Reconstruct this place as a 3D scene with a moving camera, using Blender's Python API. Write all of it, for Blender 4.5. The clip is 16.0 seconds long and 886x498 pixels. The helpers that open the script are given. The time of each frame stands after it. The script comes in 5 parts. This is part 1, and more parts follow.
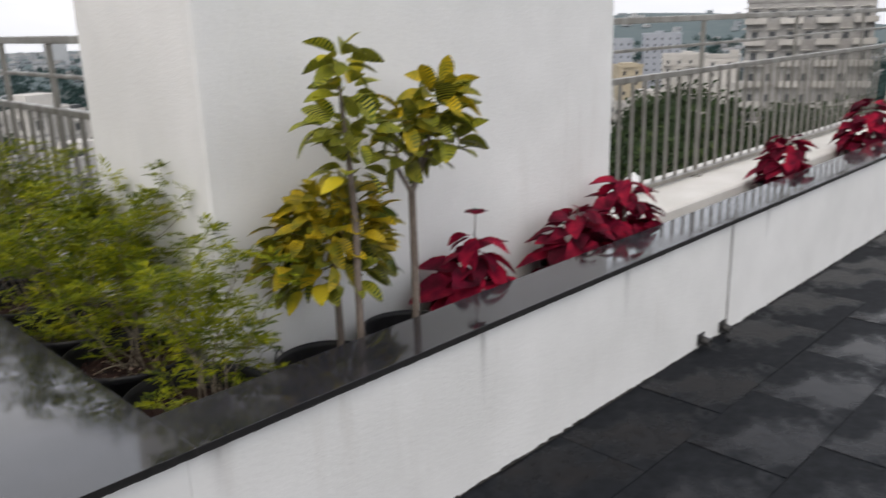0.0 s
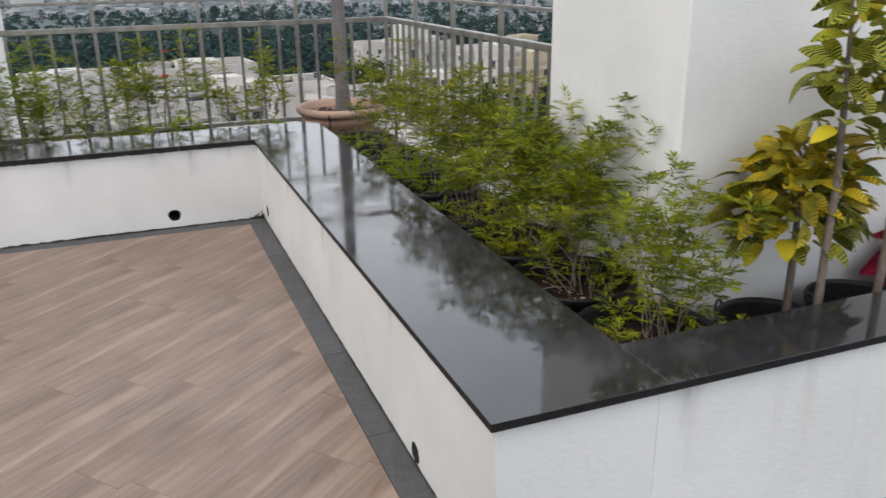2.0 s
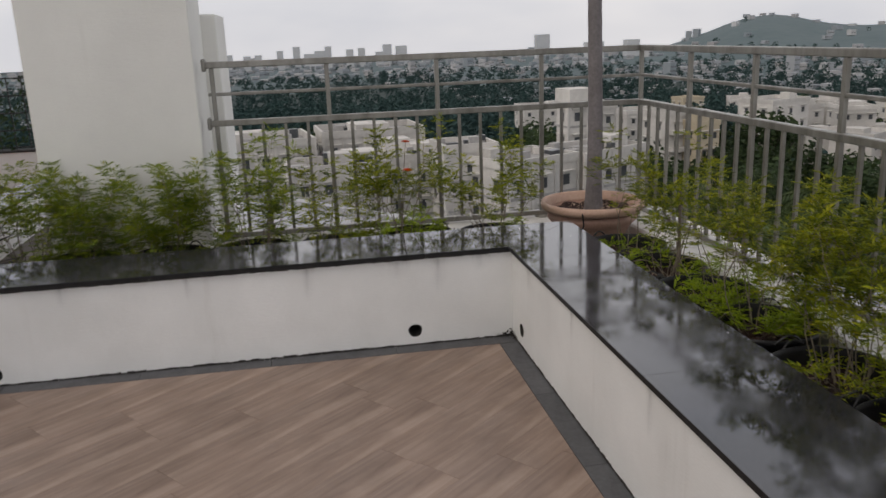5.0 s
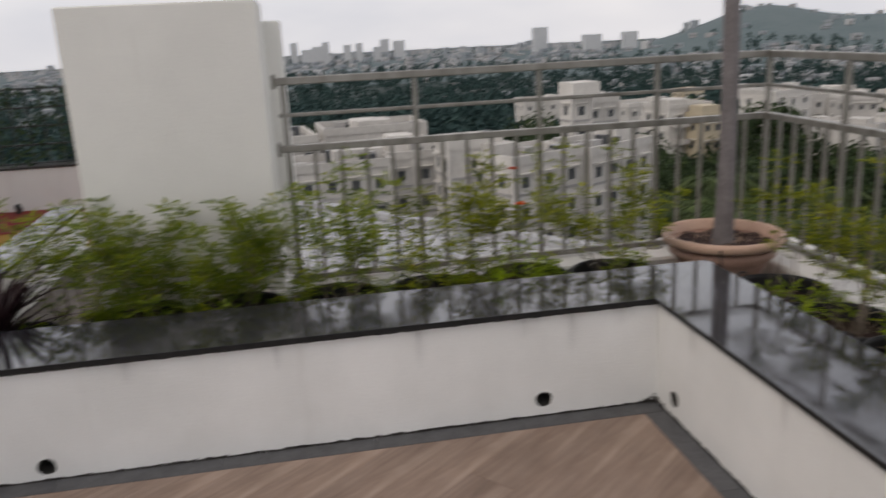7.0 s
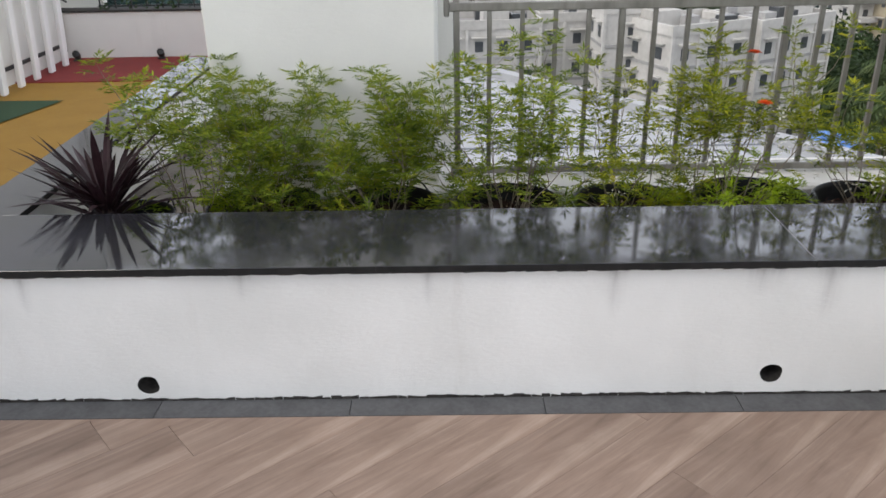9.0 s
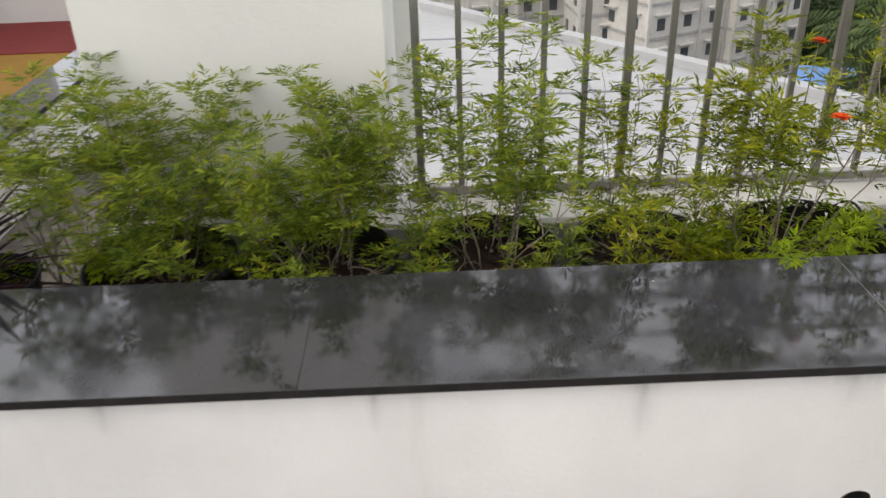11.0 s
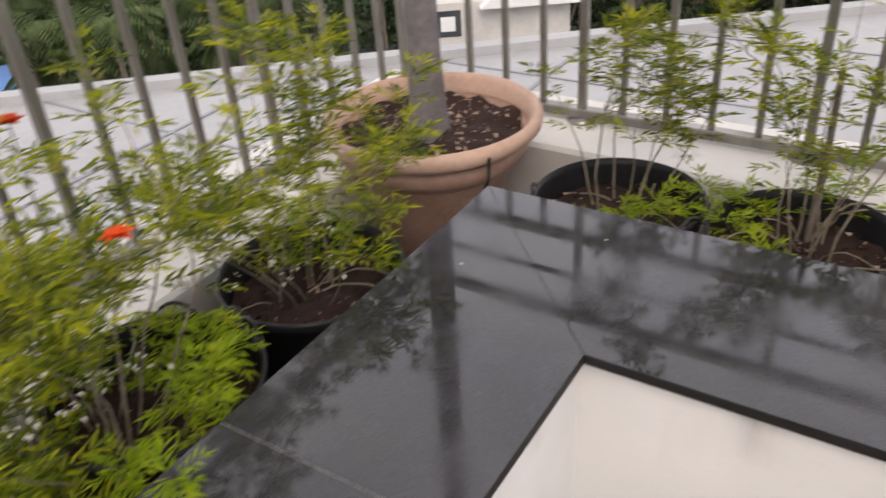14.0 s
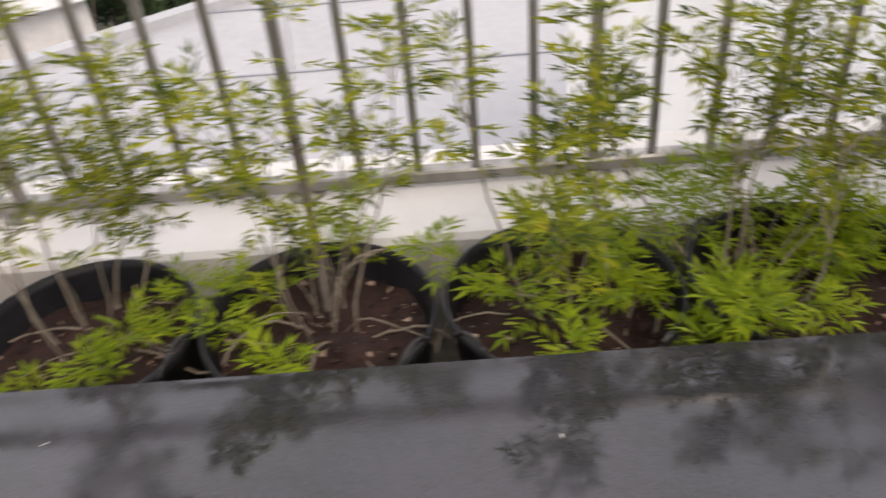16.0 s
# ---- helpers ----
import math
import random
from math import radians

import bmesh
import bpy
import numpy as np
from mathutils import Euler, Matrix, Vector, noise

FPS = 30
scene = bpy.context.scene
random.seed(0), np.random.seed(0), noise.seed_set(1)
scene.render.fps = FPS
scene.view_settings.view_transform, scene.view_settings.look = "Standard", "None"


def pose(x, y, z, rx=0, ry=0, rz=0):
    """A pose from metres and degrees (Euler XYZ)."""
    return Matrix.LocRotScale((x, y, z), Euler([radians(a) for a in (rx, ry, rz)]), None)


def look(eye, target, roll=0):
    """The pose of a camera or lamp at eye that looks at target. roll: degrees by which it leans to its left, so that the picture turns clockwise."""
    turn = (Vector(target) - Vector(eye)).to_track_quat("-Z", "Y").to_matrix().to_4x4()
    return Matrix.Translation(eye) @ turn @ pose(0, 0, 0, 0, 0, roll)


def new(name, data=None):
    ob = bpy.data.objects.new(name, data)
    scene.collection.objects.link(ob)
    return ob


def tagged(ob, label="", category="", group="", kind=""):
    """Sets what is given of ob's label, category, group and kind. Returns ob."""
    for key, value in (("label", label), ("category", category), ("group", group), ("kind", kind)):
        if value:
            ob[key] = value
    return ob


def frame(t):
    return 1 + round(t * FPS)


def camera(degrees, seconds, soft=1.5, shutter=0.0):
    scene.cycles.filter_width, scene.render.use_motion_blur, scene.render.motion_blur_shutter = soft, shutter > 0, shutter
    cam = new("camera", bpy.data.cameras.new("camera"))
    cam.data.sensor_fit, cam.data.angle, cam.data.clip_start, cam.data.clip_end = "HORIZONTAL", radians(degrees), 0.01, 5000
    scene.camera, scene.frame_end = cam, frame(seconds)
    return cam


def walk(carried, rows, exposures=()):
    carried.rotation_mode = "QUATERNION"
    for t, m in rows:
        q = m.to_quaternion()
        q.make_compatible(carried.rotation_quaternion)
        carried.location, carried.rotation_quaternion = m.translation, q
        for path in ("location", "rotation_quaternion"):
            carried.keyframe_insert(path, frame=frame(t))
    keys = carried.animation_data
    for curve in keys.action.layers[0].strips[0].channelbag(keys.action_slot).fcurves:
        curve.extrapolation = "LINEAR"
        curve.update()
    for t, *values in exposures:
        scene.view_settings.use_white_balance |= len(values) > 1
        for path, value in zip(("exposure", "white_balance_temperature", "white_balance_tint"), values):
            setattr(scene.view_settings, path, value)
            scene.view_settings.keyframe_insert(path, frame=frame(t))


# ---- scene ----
cam = camera(57.7, 16.0, shutter=0.5)
PATH = [
    (0, (-0.327, -4.852, 1.407), (1.035, -3.495, 0.854), -1.7),
    (0.5, (-0.353, -4.751, 1.372), (0.832, -3.259, 0.765), -1.3),
    (1, (-0.461, -4.686, 1.366), (0.503, -3.06, 0.715), -1.2),
    (1.5, (-0.564, -4.643, 1.377), (0.224, -2.928, 0.716), -1.1),
    (2, (-0.641, -4.619, 1.392), (0.033, -2.858, 0.725), -0.9),
    (2.5, (-0.64, -4.535, 1.391), (-0.078, -2.735, 0.725), -1.5),
    (3, (-0.63, -4.391, 1.413), (-0.249, -2.537, 0.765), -3.2),
    (3.5, (-0.57, -4.252, 1.379), (-0.363, -2.355, 0.781), -2.9),
    (4, (-0.705, -4.057, 1.409), (-0.52, -2.159, 0.806), -2.6),
    (4.5, (-0.865, -3.862, 1.456), (-0.654, -1.956, 0.89), -2.3),
    (4.7, (-0.919, -3.812, 1.469), (-0.64, -1.903, 0.942), -1.7),
    (6.8, (-1.295, -2.945, 1.567), (-0.893, -1.051, 1.066), -2.8),
    (7, (-1.388, -2.93, 1.575), (-1.064, -1.029, 1.045), -2.8),
    (7.5, (-1.459, -2.68, 1.614), (-1.382, -0.76, 1.058), -3.0),
    (8, (-1.41, -2.514, 1.518), (-1.418, -0.613, 0.897), -1.7),
    (8.5, (-1.449, -2.266, 1.497), (-1.471, -0.404, 0.768), -0.8),
    (9, (-1.477, -2.107, 1.48), (-1.501, -0.289, 0.646), -1.1),
    (9.5, (-1.469, -1.914, 1.463), (-1.5, -0.107, 0.606), -1.8),
    (12, (-1.26, -0.792, 1.47), (-1.071, 0.918, 0.45), -2.0),
    (12.5, (-1.172, -0.537, 1.348), (-0.505, 1.058, 0.343), -1.8),
    (13, (-1.182, -0.416, 1.348), (-0.173, 0.959, 0.304), -2.9),
    (13.5, (-1.129, -0.392, 1.337), (0.163, 0.693, 0.263), -2.4),
    (14, (-1.001, -0.417, 1.355), (0.397, 0.532, 0.285), -4.4),
    (14.5, (-0.828, -0.483, 1.365), (0.657, 0.323, 0.295), -6.6),
    (15, (-0.738, -0.417, 1.319), (0.863, 0.079, 0.228), -3.3),
    (15.5, (-0.551, -0.405, 1.345), (1.062, -0.12, 0.197), -3.9),
    (16, (-0.412, -0.513, 1.299), (1.198, -0.456, 0.114), -5.4),
]
EXPOSURES = [(0, -0.56, 6900, 11), (0.5, -0.47, 6850, 11), (1.5, -0.37, 6700, 9), (2.5, -0.46, 6750, 10), (3.0, -0.87, 6800, 12), (3.5, -1.09, 6950, 12), (4.0, -0.89, 7050, 12), (4.5, -1.06, 7050, 12), (7.0, -0.94, 7100, 13), (8.0, -0.78, 7100, 12), (8.5, -0.29, 6800, 10), (9.0, -0.22, 6600, 9), (12.0, -0.07, 7250, 11), (13.0, -0.2, 7250, 15), (14.0, -0.12, 7250, 16), (14.5, -0.16, 7250, 16), (15.0, -0.07, 7200, 16), (16.0, 0.16, 7200, 17)]
walk(cam, [(t, look(eye, aim, roll)) for t, eye, aim, roll in PATH], EXPOSURES)

# ---- world, sun ----
world = bpy.data.worlds.new("overcast_sky")
scene.world = world
world.use_nodes = True
wn, wl = world.node_tree.nodes, world.node_tree.links
bg = wn["Background"]
sky = wn.new("ShaderNodeTexSky")
sky.sky_type = "NISHITA"
sky.sun_disc = False
sky.sun_elevation, sky.sun_rotation = radians(49.8), radians(-119.2)
sky.air_density, sky.dust_density, sky.ozone_density = 1.0, 4.0, 1.0
cloud_scale = wn.new("ShaderNodeMapping")
cloud_co = wn.new("ShaderNodeTexCoord")
cloud_scale.inputs["Scale"].default_value = (1.0, 1.0, 3.0)
cloud = wn.new("ShaderNodeTexNoise")
cloud.inputs["Scale"].default_value, cloud.inputs["Detail"].default_value = 2.2, 6
ramp = wn.new("ShaderNodeValToRGB")
ramp.color_ramp.elements[0].position, ramp.color_ramp.elements[0].color = 0.3, (6.0, 6.5, 7.5, 1)
ramp.color_ramp.elements[1].position, ramp.color_ramp.elements[1].color = 0.75, (9.0, 9.15, 9.6, 1)
veil = wn.new("ShaderNodeMixRGB")
veil.inputs[0].default_value = 0.82
wl.new(cloud_co.outputs["Generated"], cloud_scale.inputs[0])
wl.new(cloud_scale.outputs[0], cloud.inputs["Vector"])
wl.new(cloud.outputs[0], ramp.inputs[0])
wl.new(sky.outputs[0], veil.inputs[1])
wl.new(ramp.outputs[0], veil.inputs[2])
parts = wn.new("ShaderNodeSeparateXYZ")
rise = wn.new("ShaderNodeValToRGB")
stops = rise.color_ramp.elements
while len(stops) < 6:
    stops.new(0.5)
for stop, (height, glow) in zip(stops, ((0.0, 2.0), (0.12, 2.1), (0.28, 2.9), (0.48, 2.6), (0.75, 1.5), (1.0, 1.0))):
    stop.position, stop.color = height, (glow, glow, glow, 1)
dome = wn.new("ShaderNodeVectorMath")
dome.operation = "SCALE"
wl.new(cloud_co.outputs["Generated"], parts.inputs[0])
wl.new(parts.outputs["Z"], rise.inputs[0])
wl.new(veil.outputs[0], dome.inputs[0])
wl.new(rise.outputs[0], dome.inputs["Scale"])
wl.new(dome.outputs[0], bg.inputs[0])
bg.inputs[1].default_value = 0.115
sun = new("sun", bpy.data.lights.new("sun", "SUN"))
sun.data.energy, sun.data.angle, sun.data.color = 1.2, radians(25), (1.0, 0.96, 0.9)
sun.matrix_world = look((-17, -9.5, 23), (0, 0, 0))

# ---- materials ----
def shader(name, rough=0.6, metal=0.0, spec=0.5):
    m = bpy.data.materials.new(name)
    m.use_nodes = True
    b = m.node_tree.nodes["Principled BSDF"]
    b.inputs["Roughness"].default_value = rough
    b.inputs["Metallic"].default_value = metal
    b.inputs["Specular IOR Level"].default_value = spec
    return m, m.node_tree.nodes, m.node_tree.links, b


def noise_node(n, l, scale, detail=5, rough=0.55, stretch=None, space="Object", turn=0):
    co = n.new("ShaderNodeTexCoord")
    t = n.new("ShaderNodeTexNoise")
    t.inputs["Scale"].default_value, t.inputs["Detail"].default_value, t.inputs["Roughness"].default_value = scale, detail, rough
    mp = n.new("ShaderNodeMapping")
    mp.inputs["Scale"].default_value = stretch or (1, 1, 1)
    mp.inputs["Rotation"].default_value = (0, 0, radians(turn))
    l.new(co.outputs[space], mp.inputs[0])
    l.new(mp.outputs[0], t.inputs["Vector"])
    return t


def ramp_node(n, l, src, stops):
    r = n.new("ShaderNodeValToRGB")
    e = r.color_ramp.elements
    while len(e) < len(stops):
        e.new(0.5)
    for el, (p, c) in zip(e, stops):
        el.position, el.color = p, (*c, 1) if len(c) == 3 else c
    l.new(src, r.inputs[0])
    return r


def mix_node(n, l, fac, a, b, mode="MIX"):
    m = n.new("ShaderNodeMixRGB")
    m.blend_type = mode
    for s, v in zip(m.inputs, (fac, a, b)):
        if hasattr(v, "is_output"):
            l.new(v, s)
        elif isinstance(v, (int, float)):
            s.default_value = v
        else:
            s.default_value = (*v, 1)
    return m


def bump_node(n, l, b, src, strength, dist):
    k = n.new("ShaderNodeBump")
    k.inputs["Strength"].default_value, k.inputs["Distance"].default_value = strength, dist
    l.new(src, k.inputs["Height"])
    l.new(k.outputs[0], b.inputs["Normal"])


def speckled(name, a, b2, scale=8, rough=0.6, metal=0.0, bump=0.2, fine=60, vary=0.0, spec=0.5):
    """Two tones mixed by a coarse and a fine noise, with fine relief."""
    m, n, l, b = shader(name, rough, metal, spec)
    c, f = noise_node(n, l, scale), noise_node(n, l, fine, 3)
    mixed = mix_node(n, l, 0.4, c.outputs[0], f.outputs[0])
    r = ramp_node(n, l, mixed.outputs[0], [(0.33, a), (0.67, b2)])
    out = r.outputs[0]
    if vary:
        info = n.new("ShaderNodeObjectInfo")
        hsv = n.new("ShaderNodeHueSaturation")
        k = ramp_node(n, l, info.outputs["Random"], [(0, (1 - vary,) * 3), (1, (1 + vary,) * 3)])
        l.new(k.outputs[0], hsv.inputs["Value"])
        l.new(out, hsv.inputs["Color"])
        out = hsv.outputs[0]
    l.new(out, b.inputs["Base Color"])
    if bump:
        bump_node(n, l, b, f.outputs[0], bump, 0.004)
    return m


def painted_wall(name, a, b2, streaks=0.5):
    """White masonry paint: brushed relief, faint blotches and rain streaks."""
    m, n, l, b = shader(name, 0.75, 0, 0.3)
    c = noise_node(n, l, 2.2, 6)
    base = ramp_node(n, l, c.outputs[0], [(0.35, a), (0.68, b2)])
    s1 = noise_node(n, l, 5.0, 6, 0.65, (1, 1, 0.1))
    s2 = noise_node(n, l, 1.7, 3)
    streak = ramp_node(n, l, s1.outputs[0], [(0.55, (0, 0, 0)), (0.72, (1, 1, 1))])
    patch = ramp_node(n, l, s2.outputs[0], [(0.47, (0, 0, 0)), (0.68, (streaks,) * 3)])
    amount = mix_node(n, l, 1.0, streak.outputs[0], patch.outputs[0], "MULTIPLY")
    out = mix_node(n, l, amount.outputs[0], base.outputs[0], (0.40, 0.36, 0.31))
    l.new(out.outputs[0], b.inputs["Base Color"])
    g = noise_node(n, l, 38, 5, 0.6, (1, 1, 2.6))
    bump_node(n, l, b, g.outputs[0], 0.24, 0.006)
    return m


WHITE = painted_wall("white_masonry_paint", (0.69, 0.69, 0.675), (0.78, 0.778, 0.765), 0.3)
CREAM = painted_wall("cream_white_paint", (0.69, 0.68, 0.645), (0.75, 0.74, 0.70), 0.25)
LEDGE = painted_wall("weathered_white_ledge", (0.66, 0.64, 0.60), (0.79, 0.77, 0.74), 0.7)

# Concrete of the trough floors, darker than the ledges.
TROUGH = speckled("dark_trough_concrete", (0.10, 0.085, 0.07), (0.21, 0.19, 0.165), 7, 0.9, bump=0.4)

GRANITE, n, l, b = shader("polished_black_granite", 0.1)
c = noise_node(n, l, 2.6, 7, 0.65)
f = noise_node(n, l, 420, 2)
stone = ramp_node(n, l, f.outputs[0], [(0.35, (0.012, 0.012, 0.013)), (0.7, (0.038, 0.038, 0.042))])
dust = ramp_node(n, l, c.outputs[0], [(0.42, (0, 0, 0)), (0.62, (0.55, 0.55, 0.55))])
out = mix_node(n, l, dust.outputs[0], stone.outputs[0], (0.052, 0.050, 0.064))
l.new(out.outputs[0], b.inputs["Base Color"])
film = noise_node(n, l, 9.0, 6, 0.6)
film = mix_node(n, l, 0.45, c.outputs[0], film.outputs[0])
gl = ramp_node(n, l, film.outputs[0], [(0.40, (0.03,) * 3), (0.64, (0.18,) * 3)])
l.new(gl.outputs[0], b.inputs["Roughness"])
b.inputs["IOR"].default_value = 1.72
# Coping edge: granite made darker and matte, shade put into its colour.
SHADED_EDGE = speckled("shaded_granite_edge", (0.010, 0.010, 0.010), (0.024, 0.023, 0.023), 30, 0.6, bump=0.2, fine=200, spec=0.2)
JOINT = speckled("pale_stone_joint", (0.16, 0.155, 0.15), (0.26, 0.25, 0.24), 30, 0.8)
# Black for mould and dirt; also paints the shade inside the drain holes.
EDGE_DIRT_SHADE = speckled("black_mould_and_shade", (0.012, 0.011, 0.010), (0.05, 0.045, 0.04), 25, 0.9)

PLANK, n, l, b = shader("wood_look_tile", 0.42)
g1 = noise_node(n, l, 1.35, 9, 0.66, (0.8, 9.0, 1))
g1.inputs["Distortion"].default_value = 0.9
g2 = noise_node(n, l, 1.6, 3, 0.5, (1, 2.5, 1))
info = n.new("ShaderNodeObjectInfo")
grain = ramp_node(n, l, g1.outputs[0], [(0.29, (0.080, 0.048, 0.036)), (0.39, (0.195, 0.132, 0.100)), (0.54, (0.29, 0.208, 0.163)), (0.71, (0.45, 0.35, 0.285))])
tone = ramp_node(n, l, g2.outputs[0], [(0.3, (0.24, 0.165, 0.128)), (0.7, (0.33, 0.235, 0.18))])
mixd = mix_node(n, l, 0.2, grain.outputs[0], tone.outputs[0])
hs = n.new("ShaderNodeHueSaturation")
val = ramp_node(n, l, info.outputs["Random"], [(0, (0.93,) * 3), (1, (1.07,) * 3)])
l.new(val.outputs[0], hs.inputs["Value"])
place = n.new("ShaderNodeNewGeometry")
stain = n.new("ShaderNodeTexNoise")
stain.inputs["Scale"].default_value, stain.inputs["Detail"].default_value, stain.inputs["Roughness"].default_value = 1.9, 6, 0.65
l.new(place.outputs["Position"], stain.inputs["Vector"])
patchy = ramp_node(n, l, stain.outputs[0], [(0.32, (0.80, 0.78, 0.76)), (0.52, (1.0, 0.99, 0.98)), (0.70, (1.14, 1.12, 1.11))])
worn = mix_node(n, l, 1.0, mixd.outputs[0], patchy.outputs[0], "MULTIPLY")
l.new(worn.outputs[0], hs.inputs["Color"])
l.new(hs.outputs[0], b.inputs["Base Color"])
rg = ramp_node(n, l, g2.outputs[0], [(0.3, (0.3,) * 3), (0.7, (0.55,) * 3)])
l.new(rg.outputs[0], b.inputs["Roughness"])
bump_node(n, l, b, g1.outputs[0], 0.12, 0.002)
GROUT = speckled("brown_grout", (0.15, 0.113, 0.094), (0.21, 0.162, 0.138), 40, 0.7)
BORDER = speckled("dark_grey_border_tile", (0.055, 0.055, 0.058), (0.105, 0.105, 0.11), 12, 0.55, bump=0.1, vary=0.08)

SLATE, n, l, b = shader("wet_dark_slate", 0.4, 0, 0.4)
b.inputs["IOR"].default_value = 1.22
c = noise_node(n, l, 1.9, 6, 0.6)
f = noise_node(n, l, 22, 5)
col = ramp_node(n, l, f.outputs[0], [(0.3, (0.006, 0.007, 0.009)), (0.7, (0.016, 0.018, 0.022))])
warm = ramp_node(n, l, c.outputs[0], [(0.55, (0, 0, 0)), (0.75, (0.5,) * 3)])
out = mix_node(n, l, warm.outputs[0], col.outputs[0], (0.03, 0.021, 0.016))
l.new(out.outputs[0], b.inputs["Base Color"])
wet = ramp_node(n, l, c.outputs[0], [(0.52, (0.62,) * 3), (0.60, (0.08,) * 3)])
l.new(wet.outputs[0], b.inputs["Roughness"])
bump_node(n, l, b, f.outputs[0], 0.3, 0.004)

STEEL, n, l, b = shader("dull_stainless_steel", 0.38, 0.75)
c = noise_node(n, l, 9, 5, 0.6, (1, 1, 0.3))
col = ramp_node(n, l, c.outputs[0], [(0.3, (0.17, 0.16, 0.14)), (0.7, (0.36, 0.345, 0.315))])
l.new(col.outputs[0], b.inputs["Base Color"])
rr = ramp_node(n, l, c.outputs[0], [(0.3, (0.5,) * 3), (0.7, (0.3,) * 3)])
l.new(rr.outputs[0], b.inputs["Roughness"])

TERRA = speckled("faded_terracotta_plastic", (0.29, 0.160, 0.118), (0.43, 0.275, 0.215), 6, 0.6, bump=0.1)
# Rim tone, paler than the pot body.
RIMPALE = speckled("pale_pot_rim", (0.46, 0.29, 0.215), (0.58, 0.40, 0.31), 7, 0.6, bump=0.1)
BLACKPOT = speckled("black_nursery_plastic", (0.008, 0.008, 0.009), (0.022, 0.022, 0.024), 8, 0.42, bump=0.05, spec=0.25)
SOIL = speckled("red_brown_soil", (0.008, 0.004, 0.003), (0.044, 0.016, 0.011), 26, 0.95, bump=0.8, fine=90)
CHIP = speckled("pale_bark_chip", (0.26, 0.17, 0.12), (0.45, 0.34, 0.26), 20, 0.9)
STEM = speckled("thin_tan_stem", (0.12, 0.095, 0.07), (0.30, 0.25, 0.19), 20, 0.8)
GREYSTEM = speckled("grey_brown_bark", (0.105, 0.082, 0.066), (0.215, 0.175, 0.148), 25, 0.85)
PALMBARK = speckled("smooth_grey_palm_bark", (0.105, 0.092, 0.092), (0.20, 0.18, 0.182), 9, 0.8, bump=0.3)
RUBBER = speckled("black_rubber", (0.012, 0.012, 0.012), (0.03, 0.03, 0.03), 10, 0.5)


def leaf_material(name, stops, veins=None, trans=0.35, rough=0.45, vary=(0.8, 1.2), clump=11.0):
    """Leaves: a tone for each leaf, thin enough to let light through."""
    m, n, l, b = shader(name, rough, 0, 0.22)
    geo = n.new("ShaderNodeNewGeometry")
    patch = noise_node(n, l, clump, 3, 0.6)
    wide = ramp_node(n, l, patch.outputs[0], [(0.34, (0, 0, 0)), (0.66, (1, 1, 1))])
    tone = mix_node(n, l, 0.5, geo.outputs["Random Per Island"], wide.outputs[0])
    r = ramp_node(n, l, tone.outputs[0], stops)
    out = r.outputs[0]
    if veins:
        uv = n.new("ShaderNodeUVMap")
        w = n.new("ShaderNodeTexWave")
        w.wave_type, w.bands_direction = "BANDS", "DIAGONAL"
        w.inputs["Scale"].default_value, w.inputs["Distortion"].default_value = 1.7, 2.5
        l.new(uv.outputs[0], w.inputs["Vector"])
        vr = ramp_node(n, l, w.outputs[0], [(0.48, (0, 0, 0)), (0.72, (0.8,) * 3)])
        out = mix_node(n, l, vr.outputs[0], out, veins).outputs[0]
    info = n.new("ShaderNodeObjectInfo")
    hs = n.new("ShaderNodeHueSaturation")
    v = ramp_node(n, l, info.outputs["Random"], [(0, (vary[0],) * 3), (1, (vary[1],) * 3)])
    l.new(v.outputs[0], hs.inputs["Value"])
    l.new(out, hs.inputs["Color"])
    l.new(hs.outputs[0], b.inputs["Base Color"])
    t = n.new("ShaderNodeBsdfTranslucent")
    l.new(hs.outputs[0], t.inputs[0])
    mx = n.new("ShaderNodeMixShader")
    mx.inputs[0].default_value = trans
    l.new(b.outputs[0], mx.inputs[1])
    l.new(t.outputs[0], mx.inputs[2])
    l.new(mx.outputs[0], n["Material Output"].inputs[0])
    return m


FEATHER = leaf_material("feathery_yellow_green_leaf", [(0.15, (0.036, 0.066, 0.008)), (0.46, (0.16, 0.195, 0.010)), (0.82, (0.37, 0.38, 0.014)), (1, (0.44, 0.37, 0.02))], None, 0.4)
FEATHER_GREEN = leaf_material("feathery_mid_green_leaf", [(0.12, (0.045, 0.082, 0.014)), (0.42, (0.135, 0.195, 0.018)), (0.76, (0.29, 0.335, 0.025)), (1, (0.37, 0.31, 0.028))], None, 0.35)
FRESH = leaf_material("fresh_low_sprig_leaf", [(0, (0.13, 0.20, 0.008)), (0.5, (0.22, 0.31, 0.012)), (1, (0.34, 0.39, 0.016))], None, 0.4)
CROTON = leaf_material("croton_leaf", [(0.25, (0.014, 0.034, 0.010)), (0.52, (0.050, 0.090, 0.012)), (0.66, (0.20, 0.22, 0.015)), (0.86, (0.62, 0.47, 0.02))], (0.47, 0.43, 0.05), 0.2)
CROTON_LOW = leaf_material("croton_gold_leaf", [(0.14, (0.035, 0.055, 0.010)), (0.38, (0.30, 0.25, 0.018)), (0.75, (0.76, 0.51, 0.02))], (0.10, 0.13, 0.02), 0.2)
POINSETTIA = leaf_material("crimson_bract", [(0.1, (0.035, 0.004, 0.010)), (0.5, (0.16, 0.006, 0.026)), (0.85, (0.46, 0.014, 0.048))], None, 0.25, 0.62)
POINSETTIA.node_tree.nodes["Principled BSDF"].inputs["Specular IOR Level"].default_value = 0.12
